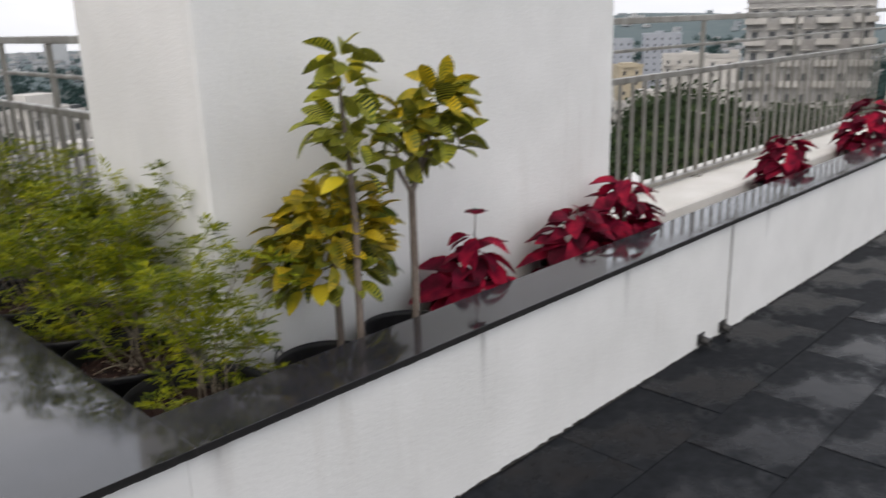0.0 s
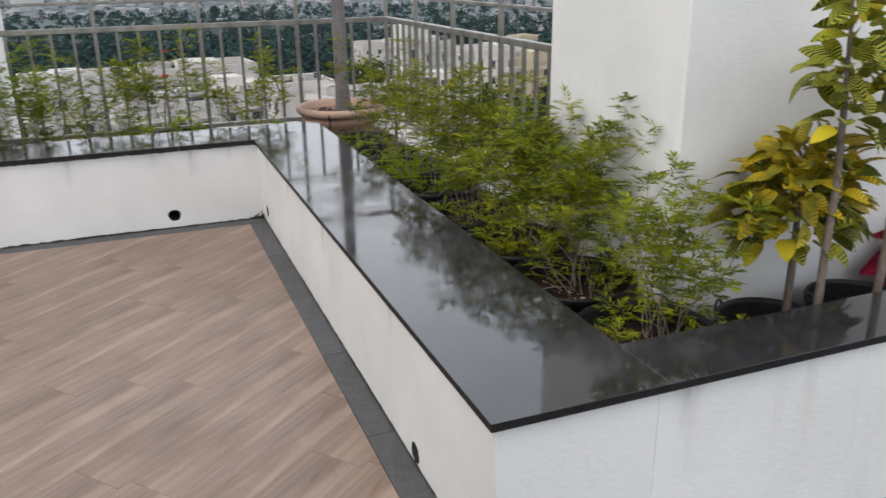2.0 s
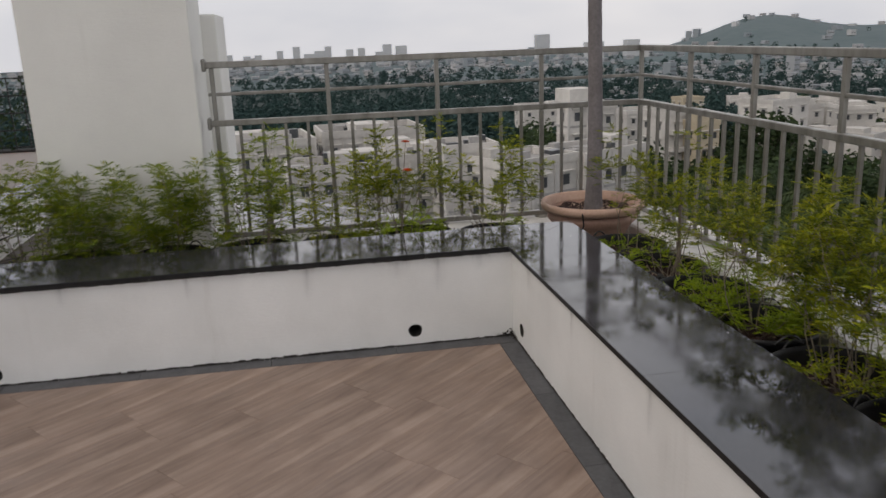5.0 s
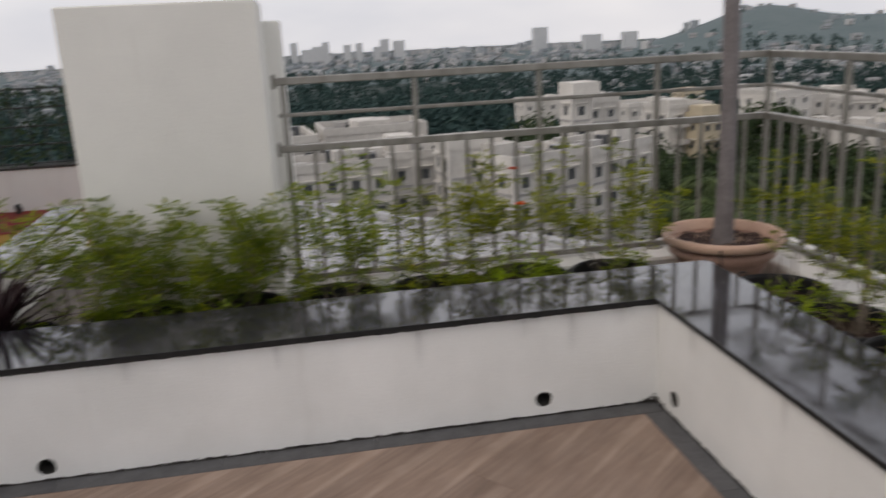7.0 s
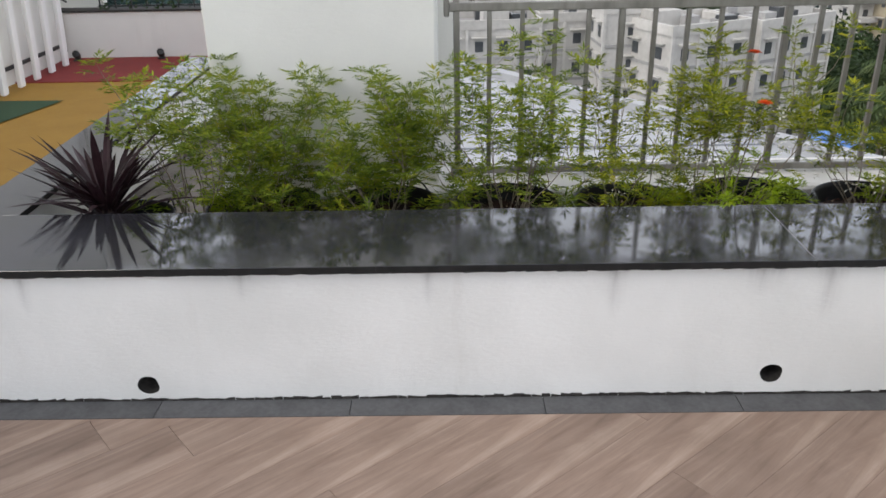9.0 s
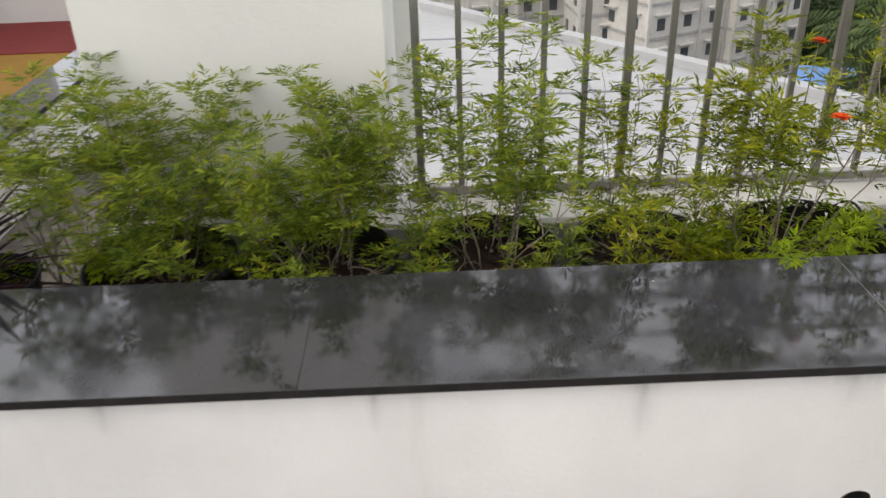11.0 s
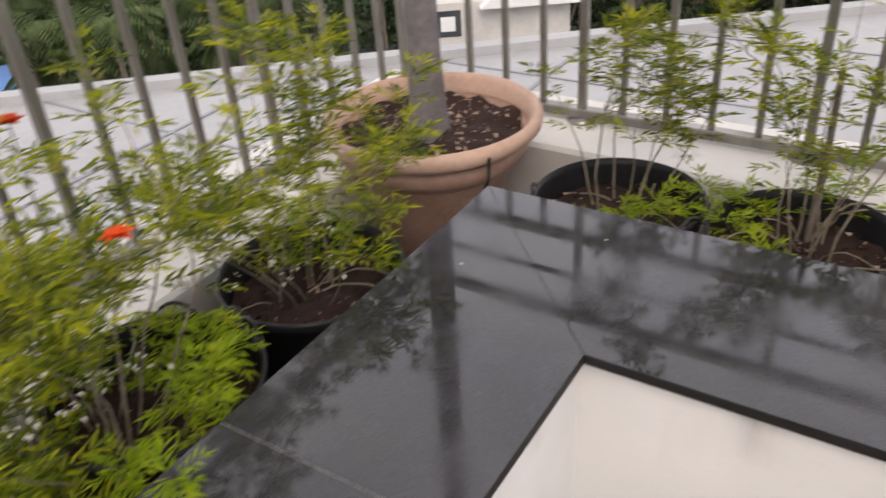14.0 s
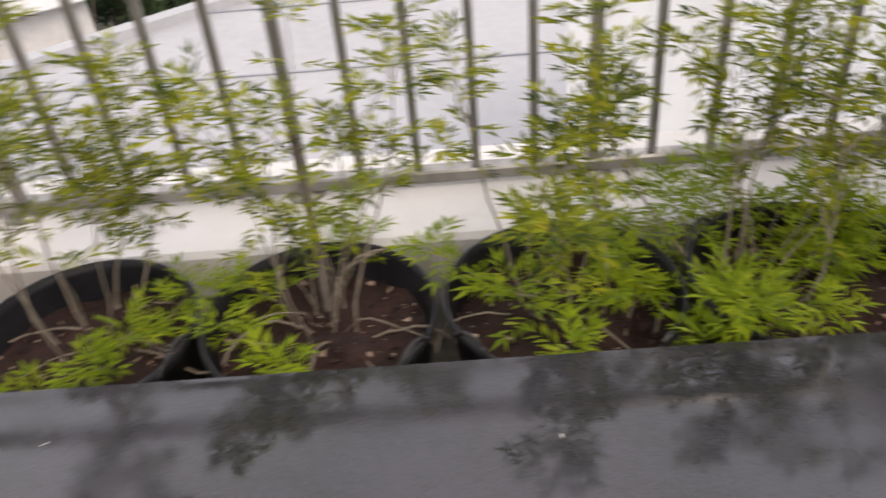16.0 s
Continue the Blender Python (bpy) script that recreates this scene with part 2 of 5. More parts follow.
DRACAENA = leaf_material("dark_purple_strap_leaf", [(0, (0.018, 0.010, 0.012)), (1, (0.06, 0.028, 0.034))], None, 0.1, 0.35)
PALM = leaf_material("palm_frond", [(0, (0.05, 0.085, 0.015)), (1, (0.16, 0.19, 0.04))], None, 0.3)
FARPALM = leaf_material("distant_palm_leaflet", [(0, (0.035, 0.06, 0.02)), (0.6, (0.07, 0.10, 0.035)), (1, (0.13, 0.165, 0.06))], None, 0.2, 0.5, clump=0.6)
FARLEAF = leaf_material("distant_foliage", [(0, (0.018, 0.032, 0.014)), (0.6, (0.035, 0.058, 0.022)), (1, (0.07, 0.095, 0.03))], None, 0.15, 0.7, clump=0.35)
# Teal tint stands for distance haze, laid straight into the leaf colours.
WOODS = leaf_material("haze_tinted_woods_foliage", [(0, (0.026, 0.052, 0.052)), (0.6, (0.030, 0.060, 0.056)), (1, (0.036, 0.066, 0.056))], None, 0.1, 0.8, clump=0.012)
FLOWER = leaf_material("orange_red_petal", [(0, (0.62, 0.06, 0.012)), (1, (0.78, 0.12, 0.02))], None, 0.3)
SEED = leaf_material("white_seed_tuft", [(0, (0.55, 0.52, 0.45)), (1, (0.75, 0.73, 0.66))], None, 0.3)

YELLOW = speckled("yellow_rubber_floor", (0.30, 0.155, 0.014), (0.36, 0.195, 0.022), 5, 0.75)
RED = speckled("red_rubber_floor", (0.18, 0.011, 0.012), (0.24, 0.018, 0.017), 5, 0.75)
GREEN = speckled("green_rubber_floor", (0.013, 0.045, 0.014), (0.022, 0.065, 0.021), 5, 0.75)
SHED = speckled("pale_sheet_roof", (0.31, 0.312, 0.316), (0.38, 0.382, 0.384), 0.25, 0.6, fine=3, bump=0)
SEAM = speckled("grey_roof_seam", (0.20, 0.21, 0.225), (0.27, 0.28, 0.30), 0.6, 0.6, bump=0)
BLUE = speckled("blue_tarpaulin", (0.10, 0.26, 0.62), (0.15, 0.33, 0.72), 0.5, 0.5, bump=0)
# Ground follows the woods' teal, with the haze in its base colour.
GROUND = speckled("haze_tinted_ground", (0.017, 0.034, 0.033), (0.030, 0.048, 0.042), 0.02, 0.95, fine=0.2, bump=0)
FARWALL = speckled("far_white_plaster", (0.43, 0.41, 0.38), (0.58, 0.555, 0.52), 0.3, 0.8, fine=2, bump=0, vary=0.12)
FARROOF = speckled("far_grey_roof", (0.26, 0.25, 0.245), (0.42, 0.41, 0.39), 0.4, 0.85, fine=2, bump=0)
FARGLASS = speckled("far_dark_window", (0.035, 0.04, 0.045), (0.085, 0.09, 0.095), 0.8, 0.3, bump=0)
OCHRE = speckled("ochre_plaster", (0.42, 0.355, 0.25), (0.50, 0.43, 0.32), 0.4, 0.8, fine=2, bump=0)
GREYTOWER = speckled("grey_blue_plaster", (0.30, 0.32, 0.36), (0.40, 0.42, 0.46), 0.1, 0.8, fine=1, bump=0)
# Skyline plaster is lightened and blued to paint in the haze.
PALETOWER = speckled("haze_tinted_tower_plaster", (0.40, 0.415, 0.43), (0.50, 0.505, 0.51), 0.02, 0.85, fine=0.3, bump=0)
# Hill green is paled towards blue-grey: painted haze, no fog volume.
HILL = speckled("haze_tinted_hill_slope", (0.070, 0.105, 0.112), (0.105, 0.138, 0.142), 0.012, 0.95, fine=0.08, bump=0)
# Town tones are kept pale and low in contrast, haze mixed in.
CITY, n, l, b = shader("haze_tinted_town_plaster", 0.85)
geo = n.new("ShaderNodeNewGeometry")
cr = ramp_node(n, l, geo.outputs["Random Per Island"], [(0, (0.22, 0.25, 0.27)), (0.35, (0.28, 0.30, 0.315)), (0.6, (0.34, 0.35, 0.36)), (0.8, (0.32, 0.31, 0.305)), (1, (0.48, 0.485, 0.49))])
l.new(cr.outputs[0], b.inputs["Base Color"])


# ---- mesh helpers ----
def mesh_of(name, verts, faces, material, smooth=False, uvs=None):
    me = bpy.data.meshes.new(name)
    me.from_pydata(verts, [], faces)
    for m in material if isinstance(material, (list, tuple)) else [material]:
        me.materials.append(m)
    if smooth:
        me.polygons.foreach_set("use_smooth", [True] * len(me.polygons))
    if uvs is not None:
        layer = me.uv_layers.new(name="UVMap")
        idx = np.zeros(len(me.loops), dtype=np.int32)
        me.loops.foreach_get("vertex_index", idx)
        layer.data.foreach_set("uv", np.asarray(uvs, dtype=np.float32)[idx].ravel())
    return me


def part(name, bm, material, parent, label=""):
    """Links a bmesh or a mesh as one object under a thing or a part."""
    if isinstance(bm, bmesh.types.BMesh):
        me = bpy.data.meshes.new(name)
        bm.to_mesh(me)
        bm.free()
        me.materials.append(material)
    else:
        me = bm
    ob = new(name, me)
    if parent is not None:
        ob.parent = parent
    if label:
        ob["label"] = label
    return ob


def thing(name, at, label, category, group="", kind="", turn=0):
    e = new(name)
    e.matrix_basis = pose(*at, 0, 0, turn)
    return tagged(e, label, category, group, kind)


def box_bm(x0, x1, y0, y1, z0, z1, bevel=0.0, seg=1):
    bm = bmesh.new()
    bmesh.ops.create_cube(bm, size=1)
    bmesh.ops.scale(bm, vec=(x1 - x0, y1 - y0, z1 - z0), verts=bm.verts)
    bmesh.ops.translate(bm, vec=((x0 + x1) / 2, (y0 + y1) / 2, (z0 + z1) / 2), verts=bm.verts)
    if bevel:
        bmesh.ops.bevel(bm, geom=bm.edges[:], offset=bevel, segments=seg, affect="EDGES")
    return bm


def lathe_bm(profile, seg=32, cap=True):
    """Turns a profile of (radius, z) round the z axis."""
    bm = bmesh.new()
    rings = [[bm.verts.new((r * math.cos(2 * math.pi * i / seg), r * math.sin(2 * math.pi * i / seg), z)) for i in range(seg)] for r, z in profile]
    for a, c2 in zip(rings, rings[1:]):
        for i in range(seg):
            f = bm.faces.new((a[i], a[(i + 1) % seg], c2[(i + 1) % seg], c2[i]))
            f.smooth = True
    if cap:
        bm.faces.new(rings[0][::-1])
    return bm


def tube(points, radii, sides=6):
    """Vertices and faces of a bent tube along points."""
    vs, fs = [], []
    pts = [Vector(p) for p in points]
    for i, p in enumerate(pts):
        d = (pts[min(i + 1, len(pts) - 1)] - pts[max(i - 1, 0)]).normalized()
        a = d.orthogonal().normalized()
        c2 = d.cross(a)
        r = radii[i] if hasattr(radii, "__len__") else radii
        for k in range(sides):
            t = 2 * math.pi * k / sides
            vs.append(p + a * (r * math.cos(t)) + c2 * (r * math.sin(t)))
    for i in range(len(pts) - 1):
        for k in range(sides):
            fs.append((i * sides + k, i * sides + (k + 1) % sides, (i + 1) * sides + (k + 1) % sides, (i + 1) * sides + k))
    return [tuple(v) for v in vs], fs


class Heap:
    """Gathers many small pieces into one mesh."""
    def __init__(self):
        self.v, self.f, self.uv = [], [], []

    def add(self, v, f, uv=None):
        o = len(self.v)
        self.v += [tuple(p) for p in v]
        self.f += [tuple(i + o for i in q) for q in f]
        self.uv += uv if uv else [(0, 0)] * len(v)

    def mesh(self, name, material, smooth=False):
        return mesh_of(name, self.v, self.f, material, smooth, self.uv)


def leaf(base, along, up, length, width, droop=0.3, rows=3, shape="lance"):
    """A pointed leaf blade, folded along its middle and drooping at the tip."""
    along = along.normalized()
    side = along.cross(up)
    if side.length < 1e-4:
        side = along.orthogonal()
    side.normalize()
    nrm = side.cross(along).normalized()
    vs, uv, fs = [], [], []
    for i in range(rows + 1):
        t = i / rows
        if shape == "lance":
            w = width * math.sin(math.pi * min(1, 0.06 + 0.94 * t)) ** 0.8
        else:
            w = width * (math.sin(math.pi * (0.05 + 0.93 * t)) ** 0.6 if t < 1 else 0.12)
        c2 = base + along * (length * t) - nrm * (droop * length * t * t)
        fold = nrm * (0.18 * w)
        vs += [c2 - side * w / 2 + fold, c2, c2 + side * w / 2 + fold]
        uv += [(0, t * 3), (0.5, t * 3 - 0.4), (1, t * 3)]
    for i in range(rows):
        a = i * 3
        fs += [(a, a + 1, a + 4, a + 3), (a + 1, a + 2, a + 5, a + 4)]
    return vs, fs, uv


def blade(base, along, up, length, width):
    """A tiny pointed leaflet: two triangles folded along the midrib."""
    along = along.normalized()
    side = along.cross(up)
    if side.length < 1e-4:
        side = along.orthogonal()
    side = side.normalized() * (width / 2)
    nrm = side.cross(along).normalized() * (width * 0.22)
    m = base + along * (length * 0.45)
    return [base, m + side + nrm, base + along * length - nrm, m - side + nrm], [(0, 1, 2), (0, 2, 3)]


# ---- the large structure ----
def slab(name, dims, material, label, category="wall", bevel=0.004):
    ob = part(name, box_bm(*dims, bevel), material, None)
    return tagged(ob, label, category, kind="structure")


COPING, SLATE_Z = 0.47, -0.10
RAIL, LEDGE_IN, LEDGE_TOP = 1.15, 0.94, 0.335
Y_END = -3.248

deck = slab("floor_deck", (-3.6, 0.0, Y_END, 0.0, -0.35, -0.012), GROUT, "terrace floor of diagonal brown wood-look tiles", "floor", 0)
slate = slab("pavement_slate", (-6.5, 11.0, -9.0, Y_END, -0.5, SLATE_Z - 0.006), SLATE, "damp dark grey slate paving beside the planter wall", "paving", 0)


def drain_wall(name, x0, x1, z0, z1, depth, holes, radius, label):
    """A low wall along x whose front face at y 0 has round drain holes."""
    bm = bmesh.new()
    zs, cell = sorted({z0, z1}), 0.11
    xs = [x0]
    for hx, hz in holes:
        xs += [hx - cell, hx + cell]
    xs = sorted(xs + [x1])
    back = depth
    for a, c2 in zip(xs, xs[1:]):
        hole = [h for h in holes if a < h[0] < c2]
        if not hole:
            q = [bm.verts.new(p) for p in ((a, 0, z0), (c2, 0, z0), (c2, 0, z1), (a, 0, z1))]
            bm.faces.new(q)
            continue
        hx, hz = hole[0]
        seg = 24
        inner = [bm.verts.new((hx + radius * (1 + 0.06 * math.sin(3 * t + hx)) * math.cos(t), 0, hz + radius * (1 + 0.06 * math.cos(2 * t)) * math.sin(t))) for t in [2 * math.pi * i / seg for i in range(seg)]]
        deep = [bm.verts.new((v.co.x, 0.16, v.co.z)) for v in inner]
        outer = []
        for i in range(seg):
            t = 2 * math.pi * i / seg
            dx, dz = math.cos(t), math.sin(t)
            k = min([(c2 - hx) / dx if dx > 1e-6 else 9, (a - hx) / dx if dx < -1e-6 else 9, (z1 - hz) / dz if dz > 1e-6 else 9, (z0 - hz) / dz if dz < -1e-6 else 9])
            outer.append(bm.verts.new((hx + k * dx, 0, hz + k * dz)))
        for i in range(seg):
            j = (i + 1) % seg
            bm.faces.new((inner[i], outer[i], outer[j], inner[j]))
            # Bore faces are coloured black in place of the shade inside.
            bm.faces.new((inner[j], deep[j], deep[i], inner[i])).material_index = 1
            f1, f2 = outer[i].co, outer[j].co
            for cx, cz in ((a, z0), (a, z1), (c2, z0), (c2, z1)):
                on1 = abs(f1.x - cx) < 1e-5 or abs(f1.z - cz) < 1e-5
                on2 = abs(f2.x - cx) < 1e-5 or abs(f2.z - cz) < 1e-5
                if on1 and on2 and abs(f1.x - f2.x) > 1e-5 and abs(f1.z - f2.z) > 1e-5:
                    bm.faces.new((outer[j], outer[i], bm.verts.new((cx, 0, cz))))
        bm.faces.new(deep).material_index = 1
    for p in (((x0, back, z1), (x0, 0, z1), (x1, 0, z1), (x1, back, z1)), ((x0, back, z0), (x1, back, z0), (x1, back, z1), (x0, back, z1)),
              ((x0, 0, z0), (x0, 0, z1), (x0, back, z1), (x0, back, z0)), ((x1, 0, z0), (x1, back, z0), (x1, back, z1), (x1, 0, z1))):
        bm.faces.new([bm.verts.new(q) for q in p])
    bmesh.ops.recalc_face_normals(bm, faces=bm.faces[:])
    ob = tagged(part(name, bm, WHITE, None), label, "wall", kind="structure")
    ob.data.materials.append(EDGE_DIRT_SHADE)
    return ob


WALL_TOP = COPING - 0.022
wall_b = drain_wall("wall_b", -3.14, 0.42, -0.3, WALL_TOP, 0.42, [(-2.435, 0.058), (-0.497, 0.075)], 0.034, "low white planter wall with two drain holes")
wall_a = drain_wall("wall_a", 0.0, -Y_END, -0.3, WALL_TOP, 0.42, [(0.165, 0.085), (2.69, 0.04)], 0.034, "low white planter wall along the tiled deck")
wall_a.matrix_basis = pose(0, 0, 0, 0, 0, -90)
wall_c = slab("wall_c", (0.42, 9.0, Y_END, -3.06, -0.5, WALL_TOP), WHITE, "low white planter wall beside slate paving", "wall")
wall_d = slab("wall_d", (-3.14, -2.97, 0.42, 3.1, -0.3, WALL_TOP), WHITE, "low white planter wall beside the play floor", "wall")
planter_floor = slab("planter_floor", (-2.97, 0.3, 0.42, 0.95, -0.4, 0.006), TROUGH, "dark concrete floor of the planter trough", "floor", 0)
planter_floor_2 = slab("planter_floor", (0.302, 0.95, -3.06, 0.95, -0.4, 0.05), TROUGH, "dark concrete floor of the planter trough", "floor", 0)
planter_floor_3 = slab("planter_floor", (0.95, 9.0, -3.06, -2.6, -0.4, 0.042), TROUGH, "dark concrete floor of the planter trough", "floor", 0)
# Added slab: its dark colour stands in for shade behind the plants.
slab("planter_bed", (-2.97, -2.44, 0.952, 3.1, -0.4, 0.16), TROUGH, "dark filler slab beside the play floor", "floor", 0)
slab("ledge_b", (-2.44, 1.32, LEDGE_IN, 1.32, -0.5, LEDGE_TOP), LEDGE, "weathered white ledge under a steel railing", "ledge", 0.012)
slab("ledge_a", (LEDGE_IN, 1.32, -2.5, LEDGE_IN, -0.5, LEDGE_TOP), LEDGE, "weathered white ledge under a steel railing", "ledge", 0.012)
slab("ledge_c", (3.0, 9.0, -2.66, -2.1, -0.5, LEDGE_TOP), LEDGE, "weathered white ledge under a steel railing", "ledge", 0.012)
slab("pier_a", (0.885, 3.1, -2.64, -1.82, -0.4, 1.80), WHITE, "tall white rendered pier behind the planters", "pier", 0.008)
slab("pier_b", (-2.42, -1.53, 1.04, 1.62, -0.4, 1.745), CREAM, "tall cream-white rendered pier beside the railing", "pier", 0.008)
slab("pier_b_back", (-2.3, -1.44, 1.62, 2.26, -0.4, 1.655), CREAM, "lower white rendered block behind a pier", "pier", 0.008)
slab("tower_block", (-7.5, 1.30, -11.0, 1.28, -60, -0.51), CREAM, "white storeys of the building below the terrace", "building", 0)
slab("tower_wing", (1.303, 11.0, -11.0, -2.24, -60, -0.51), CREAM, "white storeys of the building wing below the terrace", "building", 0)

# coping slabs of polished granite, each a piece of its own
def prism_bm(poly, z0, z1, bevel=0.002):
    bm = bmesh.new()
    lo, hi = [bm.verts.new((*p, z0)) for p in poly], [bm.verts.new((*p, z1)) for p in poly]
    bm.faces.new(lo[::-1])
    bm.faces.new(hi)
    for i in range(len(poly)):
        k = (i + 1) % len(poly)
        bm.faces.new((lo[i], lo[k], hi[k], hi[i]))
    bmesh.ops.recalc_face_normals(bm, faces=bm.faces[:])
    bmesh.ops.bevel(bm, geom=bm.edges[:], offset=bevel, segments=1, affect="EDGES")
    return bm


def coping(name, pieces, label):
    holder = thing(name, (0, 0, 0), label, "coping", kind="structure")
    for poly in pieces:
        if len(poly) == 4 and not hasattr(poly[0], "__len__"):
            x0, x1, y0, y1 = poly
            poly = [(x0, y0), (x1, y0), (x1, y1), (x0, y1)]
        bm = prism_bm(poly, WALL_TOP, COPING, 0.0008)
        # Upright faces take the darkened edge material, top faces the polished one.
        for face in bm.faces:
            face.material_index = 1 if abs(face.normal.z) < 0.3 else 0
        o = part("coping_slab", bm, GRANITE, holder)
        o.data.materials.append(SHADED_EDGE)
    return holder


G, GB = 0.437, 0.418
coping("coping_a", [[(-0.0195, -0.0205), (-0.02, -1.6), (G, -1.6), (G, GB - 0.0005)], (-0.02, G, Y_END - 0.02, -1.6004)], "polished black granite coping on the planter wall")
coping("coping_b", [(-3.16, -1.7, -0.02, GB), (-1.6996, -0.4322, -0.02, GB), [(-0.4305, -0.02), (-0.02, -0.02), (G - 0.0005, GB), (-0.4305, GB)]], "polished black granite coping with a pale slab joint")
coping("coping_c", [(G + 0.0004, 3.2, Y_END - 0.02, -3.045), (3.2004, 6.0, Y_END - 0.02, -3.045), (6.0004, 9, Y_END - 0.02, -3.045)], "polished black granite coping with water marks")
coping("coping_d", [(-3.16, -2.95, GB + 0.0004, 1.7), (-3.16, -2.95, 1.7004, 3.12)], "narrow polished black granite coping by the play floor")
# pale pointing in the slab joint near the corner
tagged(part("joint", box_bm(-0.4321, -0.4306, -0.0185, GB - 0.002, COPING - 0.004, COPING - 0.0004), JOINT, None), "pale pointed joint between two granite slabs", "joint", kind="structure")
def mould_shade_line(name, p, q, label, width=0.012):
    """A broken dark line: mould at a wall's foot, stain and painted shade under coping."""
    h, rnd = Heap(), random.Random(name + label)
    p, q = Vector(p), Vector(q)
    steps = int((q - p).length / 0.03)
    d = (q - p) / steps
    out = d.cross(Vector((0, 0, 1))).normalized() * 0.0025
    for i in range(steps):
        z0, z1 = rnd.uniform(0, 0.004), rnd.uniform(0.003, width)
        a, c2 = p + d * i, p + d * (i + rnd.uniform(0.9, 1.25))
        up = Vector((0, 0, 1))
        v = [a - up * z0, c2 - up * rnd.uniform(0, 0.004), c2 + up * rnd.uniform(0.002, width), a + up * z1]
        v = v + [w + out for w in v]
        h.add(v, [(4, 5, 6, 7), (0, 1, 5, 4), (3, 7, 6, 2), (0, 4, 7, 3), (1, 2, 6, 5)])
    return tagged(new(name, h.mesh(name, EDGE_DIRT_SHADE)), label, "stain", kind="structure")


mould_shade_line("trim_mould", (-3.1, 0, 0.001), (0, 0, 0.001), "ragged dark mould line at the foot of a white wall")
mould_shade_line("trim_mould", (0, 0, 0.001), (0, Y_END, 0.001), "ragged dark mould line at the foot of a white wall")
mould_shade_line("trim_mould", (0.0, Y_END, SLATE_Z), (9, Y_END, SLATE_Z), "ragged dark mould line at the foot of a white wall", 0.014)
# Under the coping the dark strip paints the overhang's shade along with stain.
mould_shade_line("trim_mould", (-3.1, 0, WALL_TOP - 0.008), (0, 0, WALL_TOP - 0.008), "dark mould line under granite coping", 0.007)
mould_shade_line("trim_mould", (0, 0, WALL_TOP - 0.008), (0, Y_END, WALL_TOP - 0.008), "dark mould line under granite coping", 0.007)
mould_shade_line("trim_mould", (0, Y_END, WALL_TOP - 0.008), (9, Y_END, WALL_TOP - 0.008), "dark mould line under granite coping", 0.007)

DRIP, n, l, b = shader("rain_drip_stain", 0.8, 0, 0.2)
b.inputs["Base Color"].default_value = (0.13, 0.11, 0.095, 1)
uv = n.new("ShaderNodeUVMap")
split = n.new("ShaderNodeSeparateXYZ")
l.new(uv.outputs[0], split.inputs[0])
streak = noise_node(n, l, 30, 4, 0.6, (1, 1, 0.12))
lane = ramp_node(n, l, streak.outputs[0], [(0.38, (0, 0, 0)), (0.68, (1, 1, 1))])
fade = ramp_node(n, l, split.outputs["Y"], [(0.0, (0, 0, 0)), (0.7, (0.20,) * 3), (1, (0.5,) * 3)])
sides = ramp_node(n, l, split.outputs["X"], [(0.0, (0, 0, 0)), (0.45, (1, 1, 1)), (0.55, (1, 1, 1)), (1, (0, 0, 0))])
amount = mix_node(n, l, 1.0, mix_node(n, l, 1.0, lane.outputs[0], fade.outputs[0], "MULTIPLY").outputs[0], sides.outputs[0], "MULTIPLY")
clear = n.new("ShaderNodeBsdfTransparent")
mx = n.new("ShaderNodeMixShader")
l.new(amount.outputs[0], mx.inputs[0])
l.new(clear.outputs[0], mx.inputs[1])
l.new(b.outputs[0], mx.inputs[2])
l.new(mx.outputs[0], n["Material Output"].inputs[0])


def drip(at, turn, width, height):
    """A rain streak of thin dirt that runs down the paint from under the coping."""
    cols, v, uvs, f = 6, [], [], []
    for k in range(cols + 1):
        u = k / cols
        low = -height * (0.55 + 0.45 * math.sin(math.pi * u))
        v += [((u - 0.5) * width, 0, low), ((u - 0.5) * width, 0, 0)]
        uvs += [(u, 0), (u, 1)]
    f = [(2 * k, 2 * k + 2, 2 * k + 3, 2 * k + 1) for k in range(cols)]
    o = tagged(new("trim_drip", mesh_of("trim_drip", v, f, DRIP, False, uvs)), "faint grey rain streak on white paint", "stain", kind="structure")
    o.matrix_basis = pose(*at, 0, 0, turn)


for x, w, h in ((-1.0, 0.08, 0.17), (-0.57, 0.16, 0.10), (-0.37, 0.10, 0.20), (-0.16, 0.14, 0.09), (-1.55, 0.05, 0.12), (-2.1, 0.09, 0.10), (-2.75, 0.06, 0.14)):
    drip((x, -0.0035, WALL_TOP - 0.004), 0, w, h)
for y, w, h in ((-0.3, 0.10, 0.12), (-0.9, 0.06, 0.16), (-1.62, 0.08, 0.2), (-2.5, 0.07, 0.12)):
    drip((-0.0035, y, WALL_TOP - 0.004), -90, w, h)
for x, w, h in ((0.5, 0.10, 0.16), (1.45, 0.05, 0.30), (2.3, 0.08, 0.22), (3.21, 0.06, 0.42), (3.6, 0.09, 0.2)):
    drip((x, Y_END - 0.0035, WALL_TOP - 0.004), 0, w, h)
tagged(part("trim_joint", box_bm(3.205, 3.213, Y_END - 0.004, Y_END - 0.001, SLATE_Z, WALL_TOP - 0.006), JOINT, None), "grey movement joint in a white wall", "joint", kind="structure")
